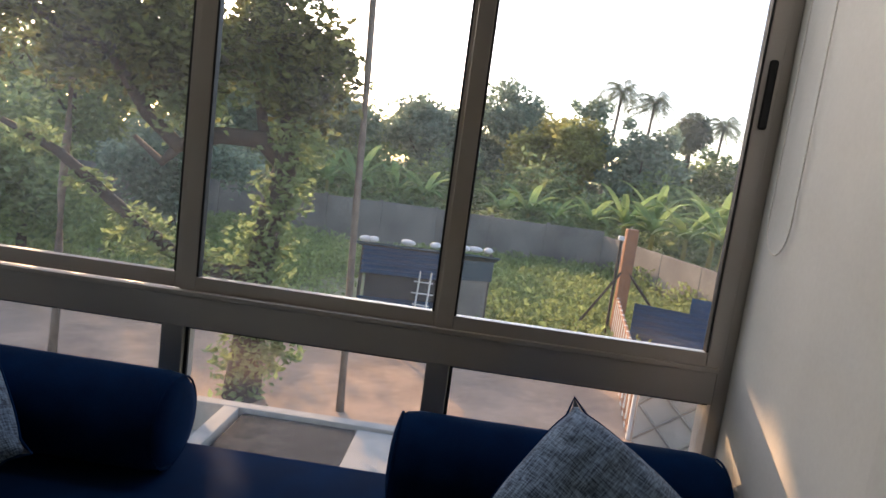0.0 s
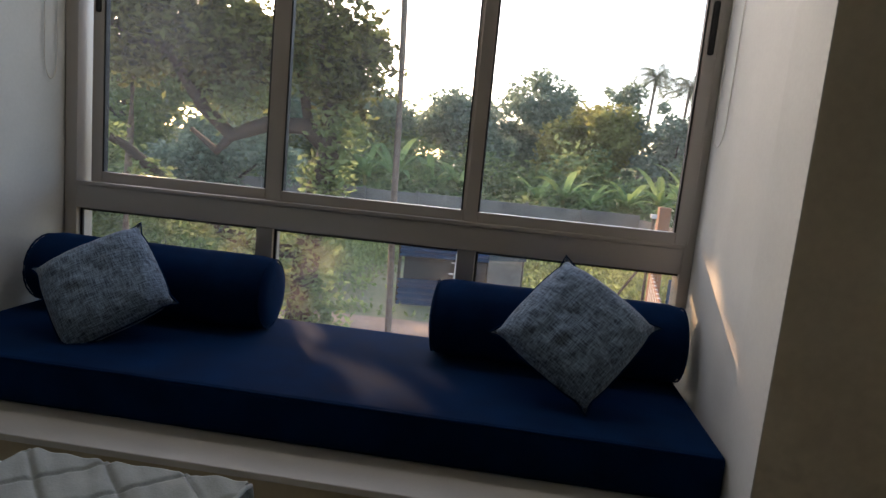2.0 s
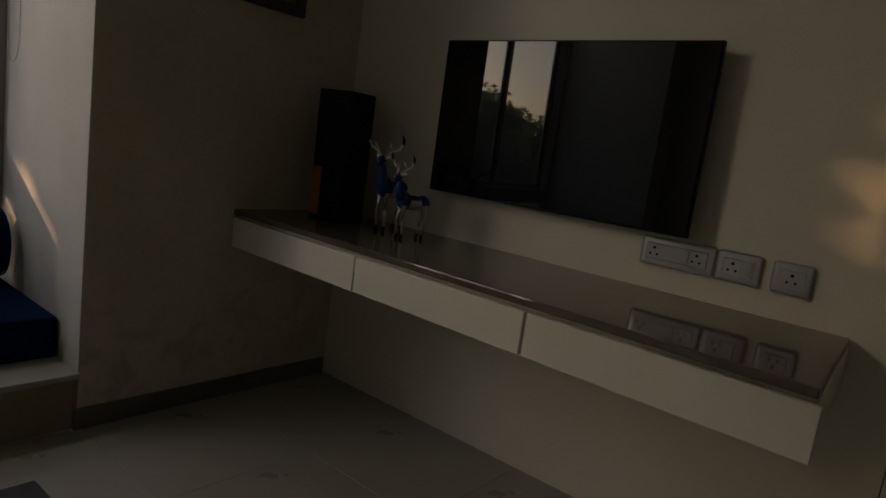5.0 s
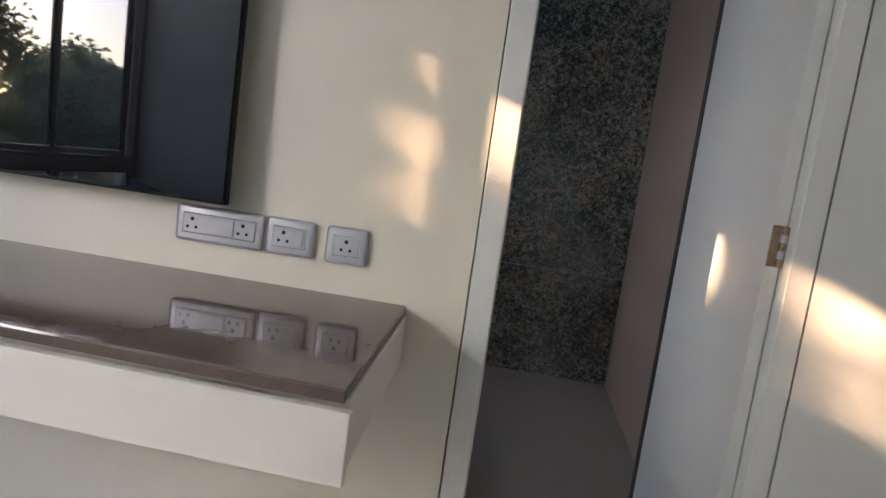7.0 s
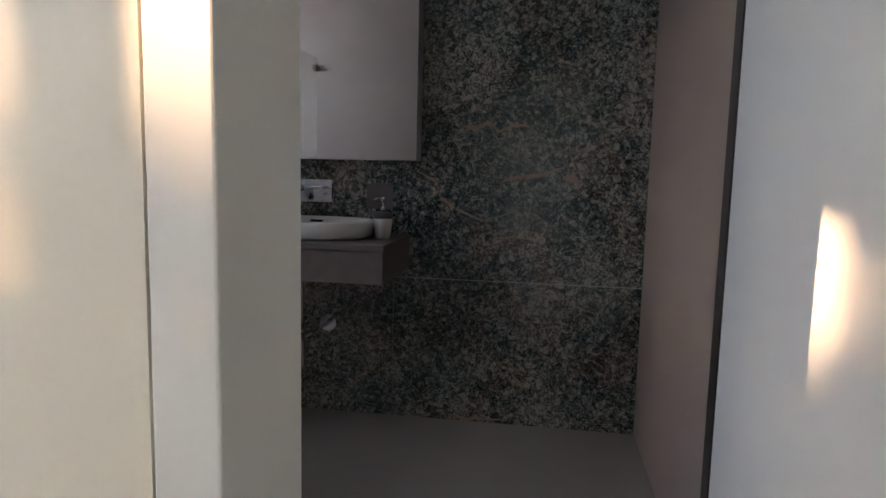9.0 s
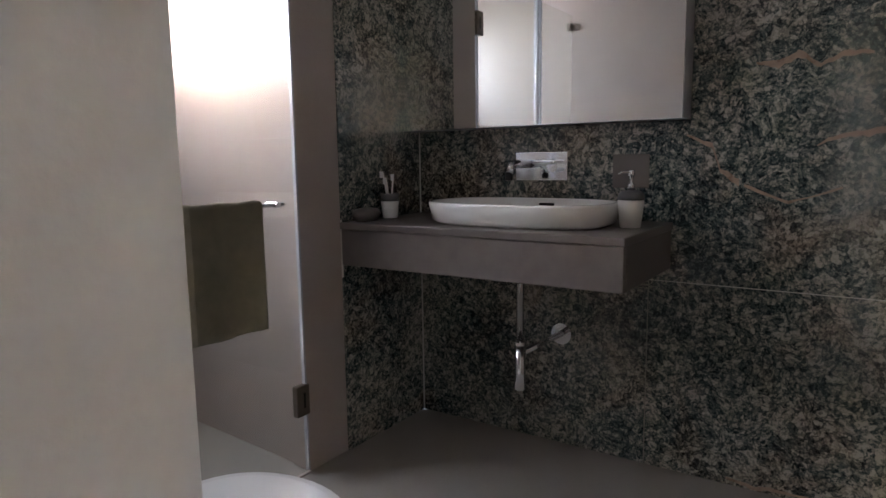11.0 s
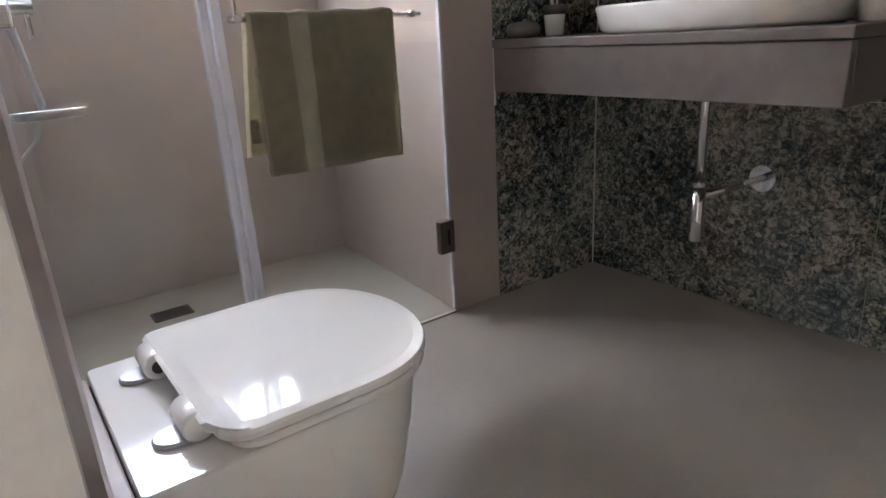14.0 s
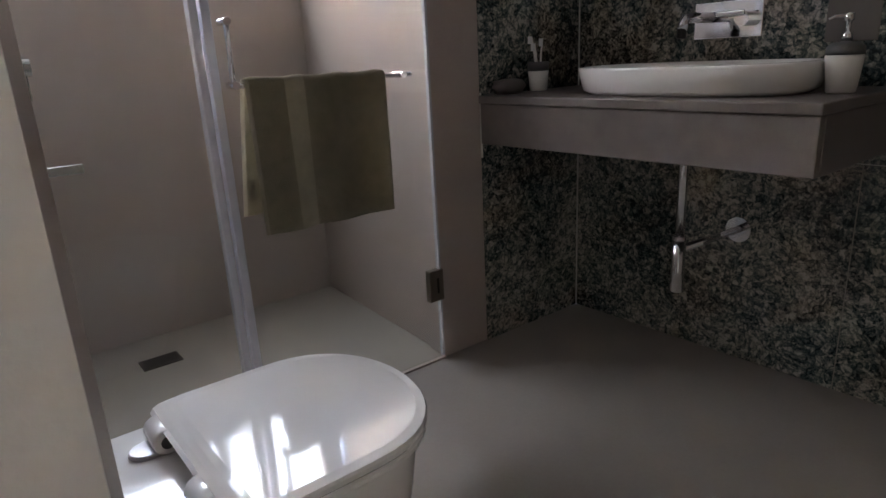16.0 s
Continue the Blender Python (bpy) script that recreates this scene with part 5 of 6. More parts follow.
# Holes cut in the crown to shape the sun patches indoors.
SUN_GAPS = [(-7.10, 6.15, 0.08, 0.4), (-7.19, 6.11, 0.09, 0.45), (-7.28, 6.06, 0.10, 0.55), (-7.37, 6.03, 0.09, 0.55), (-7.44, 6.01, 0.08, 0.6), (-7.20, 5.91, 0.145, 0.5), (-7.21, 5.76, 0.14, 0.5), (-7.88, 6.13, 0.15, 0.8), (-7.78, 6.14, 0.05, 0.9), (-7.84, 5.97, 0.11, 0.7), (-7.95, 5.93, 0.11, 0.8),
        (-6.46, 4.18, 0.22, 0.75), (-6.60, 4.17, 0.22, 0.75), (-6.74, 4.16, 0.22, 0.75), (-6.88, 4.15, 0.21, 0.75), (-7.66, 6.14, 0.034, 1.6), (-7.57, 6.12, 0.034, 1.6),
        (-8.15, 3.88, 0.09, 0.9), (-7.95, 3.95, 0.085, 0.9), (-7.98, 3.72, 0.085, 0.9)]
crown += [(-4.75, 9.0, 2.35, 0.5, 0.5, 0.45), (-4.95, 9.0, 3.0, 0.55, 0.5, 0.5), (-5.1, 9.1, 1.95, 0.6, 0.5, 0.4), (-4.65, 9.2, 4.3, 0.4, 0.4, 0.3)]
crown = [q for q in crown if q[0] > -8.0 or q[2] > 2.3]
RNG = np.random.default_rng(12)
v, f = leaves(crown, 20000, 0.17, gaps=SUN_GAPS)
RNG = np.random.default_rng(21)
v2, f2 = leaves(upper, 18500, 0.22, gaps=SUN_GAPS)
f += [tuple(i + len(v) for i in q) for q in f2]
v += v2
mesh_part("crown", v, f, LEAF_A, big, "dark green dappled foliage")
v, f = leaves([(-5.75, 9.3, -2.3, 0.62, 0.5, 0.7), (-5.7, 9.2, -1.2, 0.65, 0.5, 0.8), (-5.5, 9.0, -0.2, 0.6, 0.5, 0.7), (-5.25, 8.9, 0.7, 0.5, 0.45, 0.6), (-5.05, 8.9, 1.5, 0.6, 0.5, 0.5),
               (-6.7, 9.0, -0.55, 0.7, 0.4, 0.3), (-5.15, 8.9, -1.7, 0.5, 0.4, 0.6), (-6.3, 9.0, -1.2, 0.4, 0.4, 0.4), (-7.0, 8.9, 1.9, 0.7, 0.5, 0.6), (-6.0, 9.0, 2.6, 0.8, 0.6, 0.6), (-7.6, 9.0, -0.2, 0.6, 0.4, 0.45), (-8.5, 8.9, 0.5, 0.4, 0.3, 0.25), (-9.2, 8.8, 1.1, 0.4, 0.3, 0.25)], 4700, 0.16)
mesh_part("ivy", v, f, LEAF_C, big, "climbing ivy leaves")


def slim_palm(base, lean, h, r):
    p = thing("areca_palm", base, "tall thin areca palm trunk in yard", "palm", "areca palms in the yard")
    n = 9
    pts = [(base[0] + lean[0] * (i / n), base[1] + lean[1] * (i / n) + 0.04 * math.sin(i * 1.7), base[2] + h * i / n) for i in range(n + 1)]
    part("trunk", limb(pts, [r * (1.15 if i == 0 else 1 - 0.25 * i / n) for i in range(n + 1)], 10), PALMBARK, p, smooth=True)
    t = Vector(pts[-1])
    vs, fs = [], []
    for k in range(9):
        frond(vs, fs, t, 2 * math.pi * k / 9 + 0.3, 1.8, 0.5, 14)
    mesh_part("fronds", vs, fs, LEAF_C, p)


def frond(vs, fs, t, az, length, lift, n, width=0.32, hang=0.45):
    """A drooping feather leaf: leaflets both sides of an arched rib."""
    d = Vector((math.cos(az), math.sin(az), 0))
    s = Vector((-d.y, d.x, 0))
    prev = t
    for i in range(n):
        u = (i + 0.6) / n
        p = t + d * length * u * (1 - 0.18 * u) + Vector((0, 0, length * (lift * u - (lift + 0.45) * u * u)))
        w = width * length * math.sin(math.pi * (0.15 + 0.8 * u)) * 0.55
        for sg in (-1, 1):
            q = p + s * sg * w + d * w * 0.5 - Vector((0, 0, w * hang))
            k = len(vs)
            e = (p - prev) * (0.42 if hang < 0.5 else 0.38)
            vs.extend([tuple(p - e), tuple(p + e), tuple(q + e * 0.15), tuple(q - e * 0.15)])
            fs.append((k, k + 1, k + 2, k + 3))
        prev = p


slim_palm((-4.04, 9.49, GZ), (-0.35, 0.1, 0), 10.5, 0.066)
slim_palm((-9.54, 9.79, GZ), (0.1, 0.1, 0), 9.5, 0.075)

# boundary wall with posts
bw = thing("boundary_wall", (-20, 31.5, GZ), "weathered grey concrete boundary wall with posts", "wall")
for i in range(16):
    x0 = -42 + i * 2.9
    part("panel", box(x0, x0 + 2.86, 31.6 - 0.03 * x0 * 0.0, 31.72, GZ - 0.1, GZ + 2.2 - 0.02 * (i % 3), 0.01), CONC, bw)
    part("post", box(x0 - 0.12, x0 + 0.06, 31.48, 31.6, GZ - 0.1, GZ + 2.28, 0.01), CONC, bw)
sw2 = thing("side_wall", (6, 22, GZ), "weathered grey concrete side wall", "wall")
for i in range(6):
    a, b = Vector((4.3, 31.4)).lerp(Vector((8.4, 14.0)), i / 6), Vector((4.3, 31.4)).lerp(Vector((8.4, 14.0)), (i + 0.985) / 6)
    part("panel", prism([(a.x, a.y), (b.x, b.y), (b.x + 0.14, b.y + 0.03), (a.x + 0.14, a.y + 0.03)], GZ - 0.1, GZ + 2.0, 0.01), CONC, sw2)


def corrugated(p0, p1, z0, z1, pitch=0.11, depth=0.022):
    """A corrugated sheet standing between two plan points, ribs lying level."""
    bm = bmesh.new()
    p0, p1 = Vector(p0), Vector(p1)
    d = (p1 - p0).normalized()
    nrm = Vector((d.y, -d.x))
    n = int((z1 - z0) / pitch * 4)
    rows = []
    for i in range(n + 1):
        z = z0 + (z1 - z0) * i / n
        o = nrm * depth * math.sin(2 * math.pi * (z - z0) / pitch)
        rows.append([bm.verts.new((p.x + o.x, p.y + o.y, z)) for p in (p0, p1)])
    for a, b in zip(rows, rows[1:]):
        bm.faces.new((a[0], a[1], b[1], b[0]))
    bmesh.ops.solidify(bm, geom=list(bm.faces), thickness=0.012)
    return bm


TEAL = mat("dark_teal_sheet", (0.022, 0.055, 0.075), 0.6, c2=(0.014, 0.035, 0.05), scale=3)
shed = thing("shed", (-3.3, 16.6, GZ), "low blue corrugated shed with sandbags on roof", "shed")
A, B, C, D = (-5.03, 15.5), (-2.56, 16.0), (-1.60, 16.5), (-4.2, 17.9)
part("lower_sheet", corrugated(A, B, GZ, GZ + 0.75, 0.17, 0.03), BLUE, shed, smooth=True)
part("upper_sheet", corrugated(A, B, GZ + 1.38, GZ + 2.2, 0.135, 0.028), BLUE, shed, smooth=True)
# Black sheet behind the gap stands in for the shade inside the shed.
part("dark_opening", prism([(A[0] + 0.1, A[1] + 0.25), (B[0], B[1] + 0.25), (B[0], B[1] + 0.3), (A[0] + 0.1, A[1] + 0.3)], GZ, GZ + 2.0), RUBBER, shed, "black sheet for unlit interior")
part("side_sheet", prism([B, C, (C[0], C[1] + 0.04), (B[0], B[1] + 0.04)], GZ, GZ + 1.55), CONC, shed)
part("side_upper_sheet", prism([(B[0], B[1] - 0.03), (C[0] + 0.1, C[1] - 0.03), (C[0] + 0.1, C[1] + 0.02), (B[0], B[1] + 0.02)], GZ + 1.45, GZ + 2.0), TEAL, shed)
bm = bmesh.new()
eaves = [(A[0] - 0.2, A[1] - 0.25, 2.2), (B[0], B[1] - 0.3, 2.2), (C[0] + 0.25, C[1] - 0.2, 2.12), (C[0] - 0.4, 18.2, 1.35), (D[0], D[1], 1.35)]
lo, hi = ([bm.verts.new((x, y, GZ + z + d)) for x, y, z in eaves] for d in (0.0, 0.05))
bm.faces.new(lo[::-1])
bm.faces.new(hi)
for i in range(5):
    bm.faces.new((lo[i], lo[(i + 1) % 5], hi[(i + 1) % 5], hi[i]))
part("roof", bm, TEAL, shed, "dark sloping sheet roof")
for p in (A, B, C):
    part("post", tube((p[0], p[1] + 0.06, GZ), (p[0], p[1] + 0.06, GZ + 2.2), 0.05, n=10), BARK, shed)
for k, u in enumerate((0.02, 0.08, 0.34, 0.55, 0.78, 0.86, 0.97)):
    bx, by = A[0] + (C[0] - A[0]) * u, A[1] + (C[1] - A[1]) * u - 0.16
    bm = ball(bmesh.new(), (0, 0, 0), 0.17 + 0.03 * (k % 3), 0.13, 0.085, Euler((0, 0, k * 1.3)).to_matrix(), 12, 8)
    bmesh.ops.translate(bm, vec=(bx, by, GZ + 2.325), verts=bm.verts)
    sb = part("sandbag", bm, SACK, None, smooth=True)
    tagged(sb, "white sandbag lying on shed roof", "sandbag", "sandbags on the shed")
lad = thing("ladder", (-3.3, 15.4, GZ), "short pale wooden ladder leaning on shed", "ladder")
for x in (-3.48, -3.18):
    part("rail", tube((x, 15.32, GZ), (x + 0.04, 15.66, GZ + 1.6), 0.026, n=8), SACK, lad)
for k, wide in enumerate((0.06, 0.09, 0.07, 0.14, 0.10)):
    z = 0.12 + k * 0.30
    part("rung", tube((-3.48 - wide, 15.34 + z * 0.21, GZ + z), (-3.16 + wide, 15.34 + z * 0.21, GZ + z), 0.021, n=8), SACK, lad)

gp = thing("gate_post", (2.45, 17.9, GZ), "rusty orange gate post with braces", "post")
part("post", box(2.28, 2.62, 17.75, 18.05, GZ, GZ + 3.35, 0.02), RUST, gp)
part("post", box(2.10, 2.18, 17.72, 17.80, GZ, GZ + 3.0, 0.01), BARK, gp)
part("cap", box(2.05, 2.22, 17.68, 17.84, GZ + 3.0, GZ + 3.12, 0.01), SACK, gp)
for s in (-1.4, 1.9):
    part("brace", tube((2.4 + s, 17.6, GZ), (2.4, 17.8, GZ + 2.2), 0.04, n=8), BARK, gp)
sf = thing("sheet_fence", (5, 16.5, GZ), "blue corrugated sheet fence beside gate", "fence")
part("sheet", corrugated((2.7, 17.2), (4.1, 16.7), GZ, GZ + 1.3, 0.2, 0.03), BLUE, sf, smooth=True)
part("sheet", corrugated((4.1, 16.7), (7.5, 15.6), GZ, GZ + 1.75, 0.2), BLUE, sf, smooth=True)

gate = thing("gate", (1.8, 14, GZ), "red and white barred metal gate", "gate")
g0, g1 = Vector((2.25, 17.4)), Vector((1.15, 10.2))
for k in range(25):
    p = g0.lerp(g1, k / 24)
    part("bar", box(p.x - 0.03, p.x + 0.03, p.y - 0.04, p.y + 0.04, GZ, GZ + 1.35, 0.006), RUST if k % 2 else SACK, gate)
for z in (0.15, 1.3):
    part("rail", tube((g0.x, g0.y, GZ + z), (g1.x, g1.y, GZ + z), 0.04, n=8), RUST, gate)
g2 = thing("panel_gate", (1.7, 10.0, GZ), "pale metal gate leaf with crossed braces", "gate")
part("panel", prism([(1.2, 10.1), (2.5, 9.5), (2.53, 9.55), (1.23, 10.15)], GZ, GZ + 1.5), WHITEWALL, g2)
for a, b in (((1.2, 0.1), (2.5, 1.4)), ((1.2, 1.4), (2.5, 0.1)), ((1.2, 0.75), (1.85, 1.45)), ((1.85, 0.05), (2.5, 0.75)), ((1.85, 0.05), (1.2, 0.75)), ((1.85, 1.45), (2.5, 0.75))):
    part("brace", tube((a[0], 10.06 - (a[0] - 1.2) * 0.46, GZ + a[1]), (b[0], 10.06 - (b[0] - 1.2) * 0.46, GZ + b[1]), 0.022, n=8), CONC, g2)

# lower roof below the window
lr = thing("porch_roof", (-4, 3, -1.3), "whitewashed lower roof with dark weathered slab", "roof")
part("slab", box(-9.0, -1.2, 1.4, 4.75, -1.5, -1.32, 0.01), WHITEWALL, lr)
part("dark_slab", box(-4.05, -2.95, 2.6, 4.60, -1.318, -1.06, 0.005), STAIN, lr)
part("parapet", box(-9.0, -1.2, 4.62, 4.75, -1.32, -1.02, 0.01), WHITEWALL, lr)
part("parapet", box(-4.25, -4.1, 1.4, 4.62, -1.32, -1.02, 0.01), WHITEWALL, lr)
part("white_slab", box(-2.945, -1.2, 2.6, 4.60, -1.318, -1.05, 0.005), WHITEWALL, lr)
for x in (-8.8, -1.5):
    part("pillar", box(x - 0.15, x + 0.15, 4.3, 4.6, GZ, -1.5, 0.01), WHITEWALL, lr)


def tree(x, y, top, spread, material, label, n=1500, size=0.55, lean=0.0):
    """A far tree: trunk, limbs and a crown of clumps."""
    t = thing("tree", (x, y, GZ), label, "tree", "trees beyond the wall")
    h = top - GZ
    part("trunk", limb([(x, y, GZ), (x + lean * 0.4, y, GZ + h * 0.35), (x + lean, y, GZ + h * 0.75)], [0.05 * h * 0.35 + 0.08, 0.03 * h * 0.35 + 0.06, 0.04], 8), BARK, t, smooth=True)
    for k in range(3):
        a = k * 2.1 + x
        part("limb", limb([(x + lean * 0.3, y, GZ + h * 0.35), (x + lean + math.cos(a) * spread * 0.6, y + math.sin(a) * spread * 0.6, GZ + h * 0.65)], [0.12, 0.04], 6), BARK, t)
    c = clumps((x + lean, y, GZ + h * 0.62), (spread, spread * 0.8, h * 0.33), 38, spread * 0.33, 0.8)
    v, f = leaves(c, int(n * 1.7), size)
    mesh_part("crown", v, f, material, t)


tree(-9.0, 60, 7.2, 4.0, LEAF_C, "mid-green tree beyond wall", 2600, 0.6)
tree(-13.5, 52, 5.2, 4.0, LEAF_C, "mid-green tree beyond wall", 2200, 0.6)
tree(-4.5, 58, 6.2, 3.0, LEAF_B, "dark green tree beyond wall", 2200, 0.6)
tree(-0.6, 58, 9.4, 4.6, LEAF_B, "tall dark green tree beyond wall", 6500, 0.5)
tree(2.0, 50, 5.2, 3.0, LEAF_Y, "olive tree beyond wall", 3600, 0.5)
tree(4.0, 48, 6.6, 3.0, LEAF_Y, "olive tree beyond wall", 3600, 0.5)
tree(-6.8, 50, 7.0, 3.4, LEAF_B, "blue-green tree beyond wall", 3600, 0.5)
tree(5.3, 50, 8.2, 2.7, LEAF_B, "tall dark open-crowned tree", 4200, 0.42)
tree(8.8, 46, 7.0, 2.8, LEAF_B, "dark green tree beyond wall", 2600, 0.5)
tree(14.5, 62, 5.8, 4.0, LEAF_C, "mid-green tree beyond wall", 2400, 0.6)
tree(19.5, 60, 6.4, 3.6, LEAF_C, "mid-green tree beyond wall", 2400, 0.6)
tree(24, 55, 8.2, 4.0, LEAF_B, "dark green tree beyond wall", 2400, 0.6)
tree(-20, 40, 8.6, 5.0, LEAF_B, "blue-green tree beyond wall", 3000, 0.5)
tree(-27, 36, 9.0, 5.5, LEAF_C, "mid-green tree beyond wall", 3000, 0.5)
tree(-14.5, 24, 2.2, 2.8, LEAF_B, "blue-green tree before wall", 4200, 0.28)
tree(-19, 19, 2.4, 3.0, LEAF_C, "mid-green tree in weeds", 3600, 0.3)
tree(-14.5, 15.5, 1.4, 2.2, LEAF_C, "low leafy tree in weeds", 3200, 0.25)
tree(-24, 17, 4.5, 3.2, LEAF_B, "dark leafy tree in weeds", 3200, 0.35)
tree(-33, 24, 5.5, 4.0, LEAF_C, "mid-green tree in weeds", 3200, 0.45)
tree(-15.5, 46, 7.6, 4.6, LEAF_B, "blue-green tree beyond wall", 3000, 0.55)
tree(-24, 50, 11.0, 6.5, LEAF_C, "mid-green tree beyond wall", 3200, 0.7)
tree(-46, 34, 6.5, 5.0, LEAF_B, "dark green tree beyond yard", 3000, 0.7)
tree(-58, 30, 7.0, 6.0, LEAF_C, "mid-green tree beyond yard", 3000, 0.8)
tree(-38, 50, 10.2, 7.0, LEAF_B, "dark green tree beyond wall", 3000, 0.8)


def coconut(x, y, top, label):
    t = thing("coconut_palm", (x, y, GZ), label, "palm", "palms beyond the wall")
    part("trunk", limb([(x - 0.8, y, GZ), (x - 0.5, y, GZ + 4), (x, y, top)], [0.24, 0.17, 0.13], 8), PALMBARK, t, smooth=True)
    vs, fs = [], []
    for k in range(26):
        frond(vs, fs, Vector((x, y, top)), k * 2.399, 3.5 * (0.75 + 0.45 * ((k * 7) % 5) / 5), 1.5 - 0.10 * k, 26, 0.22 + 0.05 * (k % 3), 0.7)
    mesh_part("fronds", vs, fs, LEAF_P, t)


coconut(12.6, 60, 9.7, "coconut palm with feathery crown")
coconut(9.3, 59, 10.2, "coconut palm with feathery crown")
coconut(21.3, 66, 9.0, "coconut palm with feathery crown")
fp = thing("fan_palm", (17, 62, GZ), "round-crowned fan palm beyond wall", "palm")
part("trunk", limb([(17, 62, GZ), (17, 62, 7.2)], [0.35, 0.25], 8), BARK, fp)
vs, fs = [], []
for k in range(60):
    az, el = k * 2.399, radians(-65 + 145 * (k / 60))
    d = Vector((math.cos(az) * math.cos(el), math.sin(az) * math.cos(el), math.sin(el)))
    s1 = Matrix.Rotation(k * 1.7, 3, d) @ d.cross(Vector((0, 0, 1))).normalized()
    s2 = d.cross(s1) + d * 0.5
    p = Vector((17, 62, 7.4)) + d * (0.9 + 0.9 * ((k * 7) % 10) / 10)
    for j in range(11):
        a = radians(-120 + 240 * j / 10)
        q = (s2 * math.cos(a) + s1 * math.sin(a)).normalized()
        w = q.cross(d).normalized() * 0.14
        i0 = len(vs)
        vs.extend([tuple(p), tuple(p + q * 0.6 + w), tuple(p + q * 1.05), tuple(p + q * 0.6 - w)])
        fs.append((i0, i0 + 1, i0 + 2, i0 + 3))
mesh_part("fans", vs, fs, LEAF_P, fp)


def banana(x, y, h, seed):
    """A banana plant: stem and large arched leaves."""
    r = random.Random(seed)
    b = thing("banana_plant", (x, y, GZ), "banana plant with broad bright leaves", "banana plant", "banana plants beyond the wall")
    part("stem", limb([(x, y, GZ), (x, y, GZ + h * 0.6)], [0.16, 0.09], 8), LEAF_Y, b, smooth=True)
    vs, fs = [], []
    t = Vector((x, y, GZ + h * 0.58))
    for k in range(16):
        az, up, L, W = k * 2.399 + r.random(), 0.5 + 1.1 * (k / 16) + 0.25 * r.random(), h * (0.36 + 0.2 * r.random()), 0.15 + 0.08 * r.random()
        d = Vector((math.cos(az), math.sin(az), 0))
        s = Vector((-d.y, d.x, 0))
        rows = []
        for i in range(8):
            u = i / 7
            p = t + d * L * u + Vector((0, 0, L * (up * u - 0.75 * u * u)))
            w = W * (0.12 + math.sin(math.pi * min(1, 0.1 + 0.9 * u)) ** 0.6) * (1 if i < 7 else 0.1)
            i0 = len(vs)
            vs.extend([tuple(p + s * w + Vector((0, 0, w * 0.3))), tuple(p), tuple(p - s * w + Vector((0, 0, w * 0.3)))])
            rows.append(i0)
        for a, c in zip(rows, rows[1:]):
            fs.append((a, a + 1, c + 1, c))
            fs.append((a + 1, a + 2, c + 2, c + 1))
    mesh_part("leaf_crown", vs, fs, LEAF_N, b)


for k, (x, y, h) in enumerate(((-9.3, 35, 5.2), (-7.2, 36, 4.6), (-5.4, 35, 4.8), (-11.5, 37, 5.0), (0.6, 34.5, 4.6), (-0.8, 36, 4.2), (2.2, 36, 4.0), (5.6, 33, 5.0), (6.6, 31, 4.6), (7.6, 29, 4.8), (8.6, 27, 5.0), (9.2, 30, 5.4), (7.4, 34, 5.4),
                               (10.2, 25, 4.8), (10.8, 28, 5.2), (12, 31, 5.4), (9.4, 22, 4.4), (11.6, 23, 4.6), (4.4, 36, 4.4), (13.5, 27, 5.2))):
    banana(x, y, h * 0.9, k)

# weeds and low growth: nobody could count them
wb = [(-1 + 5 * math.sin(k * 2.1) - 3 * (k % 4), 15 + (k * 1.37) % 15.5, GZ + 0.18, 2.6, 1.6, 0.5) for k in range(26)] + [(-16 + 7 * math.sin(k * 1.7), 15 + (k * 1.61) % 15, GZ + 0.2, 3.2, 1.8, 0.6) for k in range(26)] + \
     [(4 + 1.5 * math.sin(k), 19 + k * 1.1, GZ + 0.12, 1.4, 1.2, 0.3) for k in range(9)] + [(-1.2 + 1.5 * i + 0.5 * math.sin(j * 2.0), 19.2 + 2.3 * j, GZ + 0.2, 1.3, 1.6, 0.45) for i in range(5) for j in range(6)] + [(4.1 + 0.235 * k, 31 - k, GZ + 0.45 + 0.2 * math.sin(k * 1.7), 0.5, 0.7, 0.7) for k in range(2, 14)] + [(-7, 14.2, GZ + 0.1, 3, 0.5, 0.25), (-12, 14, GZ + 0.1, 3, 0.6, 0.3)]
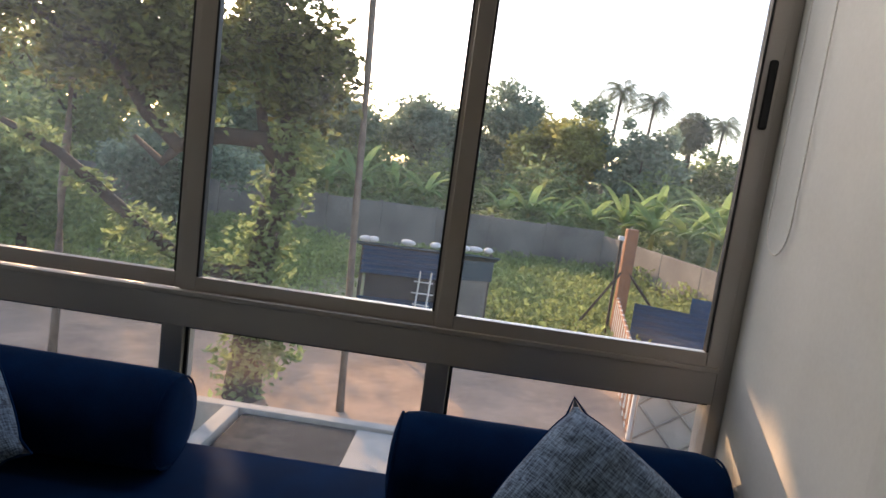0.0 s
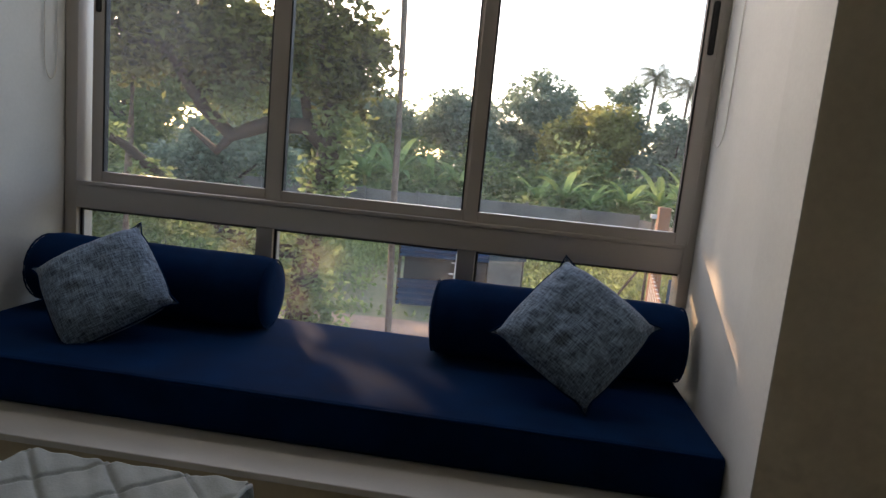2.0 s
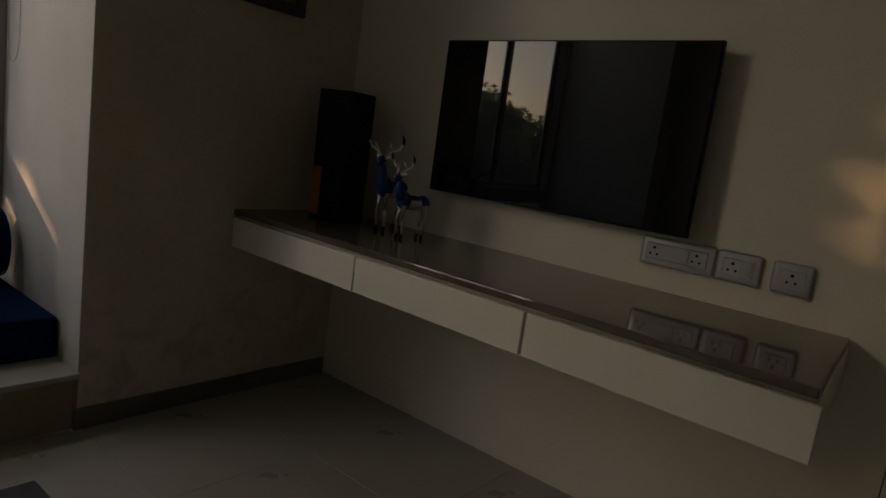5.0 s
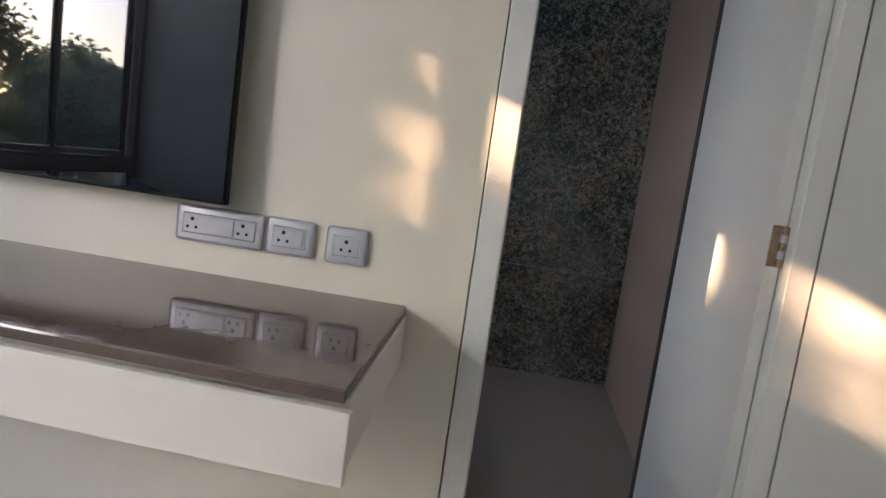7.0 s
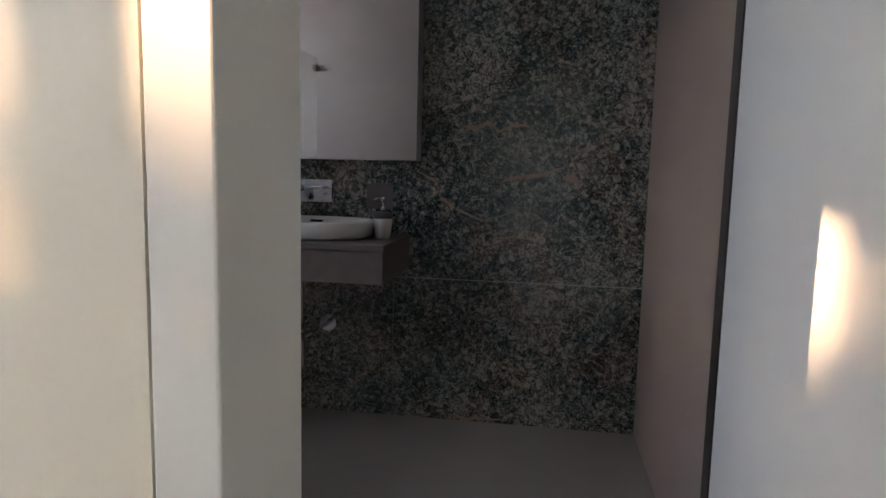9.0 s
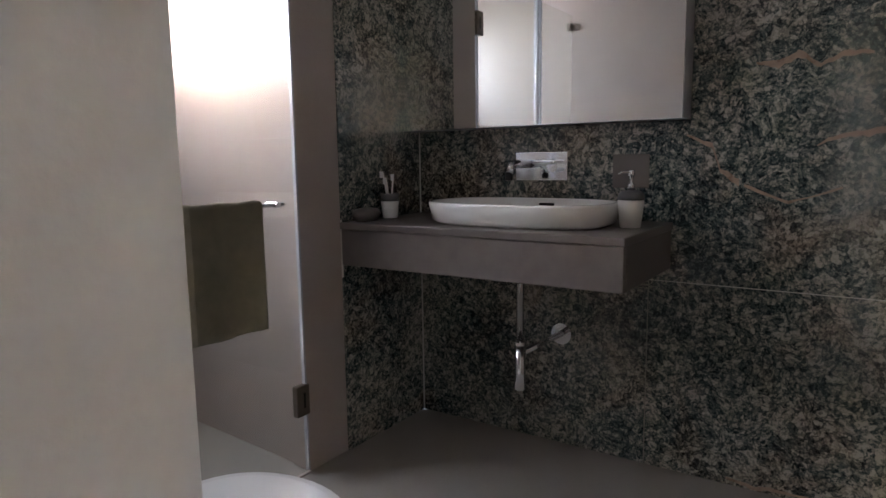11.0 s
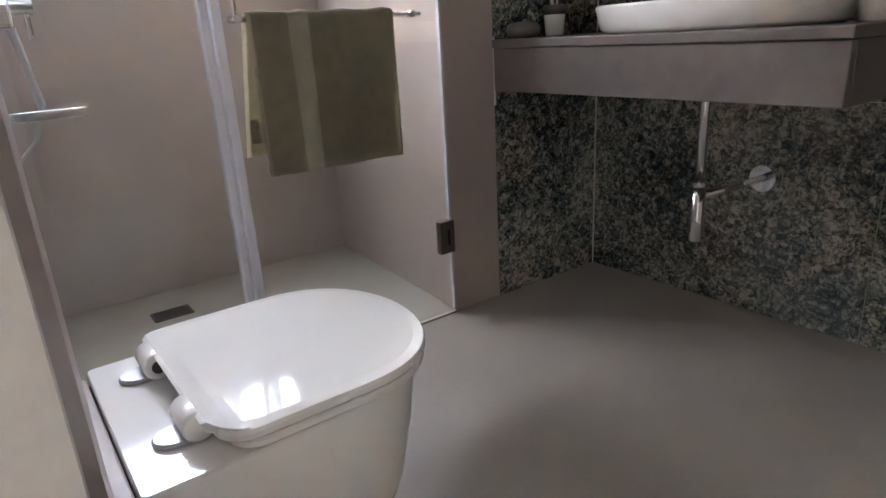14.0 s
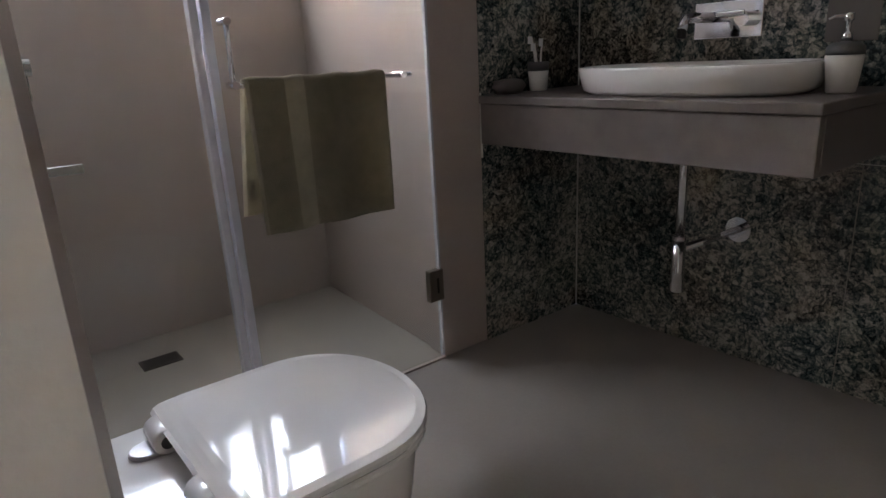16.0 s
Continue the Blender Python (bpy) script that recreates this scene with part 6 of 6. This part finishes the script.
wb = [q for q in wb if not (-6.6 < q[0] < -0.2 and q[1] < 18.4)]
v, f = leaves(wb, 90000, 0.2, 1.2, 0.5)
tagged(mesh_part("weeds", v, f, GRASS, None), "tangled green weeds before wall", "weeds", kind="stuff")
v, f = leaves([(-9 + 2.6 * k, 33.5 + (k % 3), GZ + 1.3 + 0.5 * math.sin(k * 1.9), 2.0, 1.0, 1.4) for k in range(-14, 9)], 14000, 0.45)
v2, f2 = leaves([(-62 + 2.1 * k, 43.5 + 1.5 * math.sin(k * 2.7), GZ + 2.6 + 0.5 * math.sin(k * 1.3), 2.0, 1.3, 2.6 + 0.8 * math.sin(k * 1.9)) for k in range(42)], 34000, 0.45)
f += [tuple(i + len(v) for i in q) for q in f2]
v += v2
tagged(mesh_part("hedge_growth", v, f, LEAF_C, None), "dense green growth beyond wall", "shrubs", kind="stuff")
v, f = leaves([(-70 + 7 * k, 80 + 6 * math.sin(k * 2.3), GZ + 3 + 1.6 * math.sin(k * 1.3), 6, 4, 3.2 + 1.3 * math.sin(k * 2.9)) for k in range(24)] + [(-75 + 1.5 * k, 62 - 3.4 * k, GZ + 3, 5, 4, 4.0 + math.sin(k * 1.9)) for k in range(0, 16)], 24000, 1.0)
tagged(mesh_part("far_woods", v, f, LEAF_B, None), "far belt of hazy trees", "woods", kind="stuff")

# ---- floor tiles, last of the bedroom ----
fl = bpy.data.objects["floor"]
tile_mesh = {}
for i in range(8):
    for j in range(9):
        x1, y1 = 0.0 - i * 0.6, -0.04 - j * 0.6
        x0, y0 = max(-4.5, x1 - 0.5988), max(-5.2, y1 - 0.5988)
        if j == 0:
            y1 = -0.001
        key = (round(x1 - x0, 3), round(y1 - y0, 3))
        if key not in tile_mesh:
            bm = box(0, key[0], 0, key[1], -0.006, 0.0, 0.0008, 1)
            tile_mesh[key] = bpy.data.meshes.new("tile")
            bm.to_mesh(tile_mesh[key])
            bm.free()
            tile_mesh[key].materials.append(TILE)
        t = new("tile", tile_mesh[key])
        t.location = (x0, y0, 0.0)
        t.parent = fl
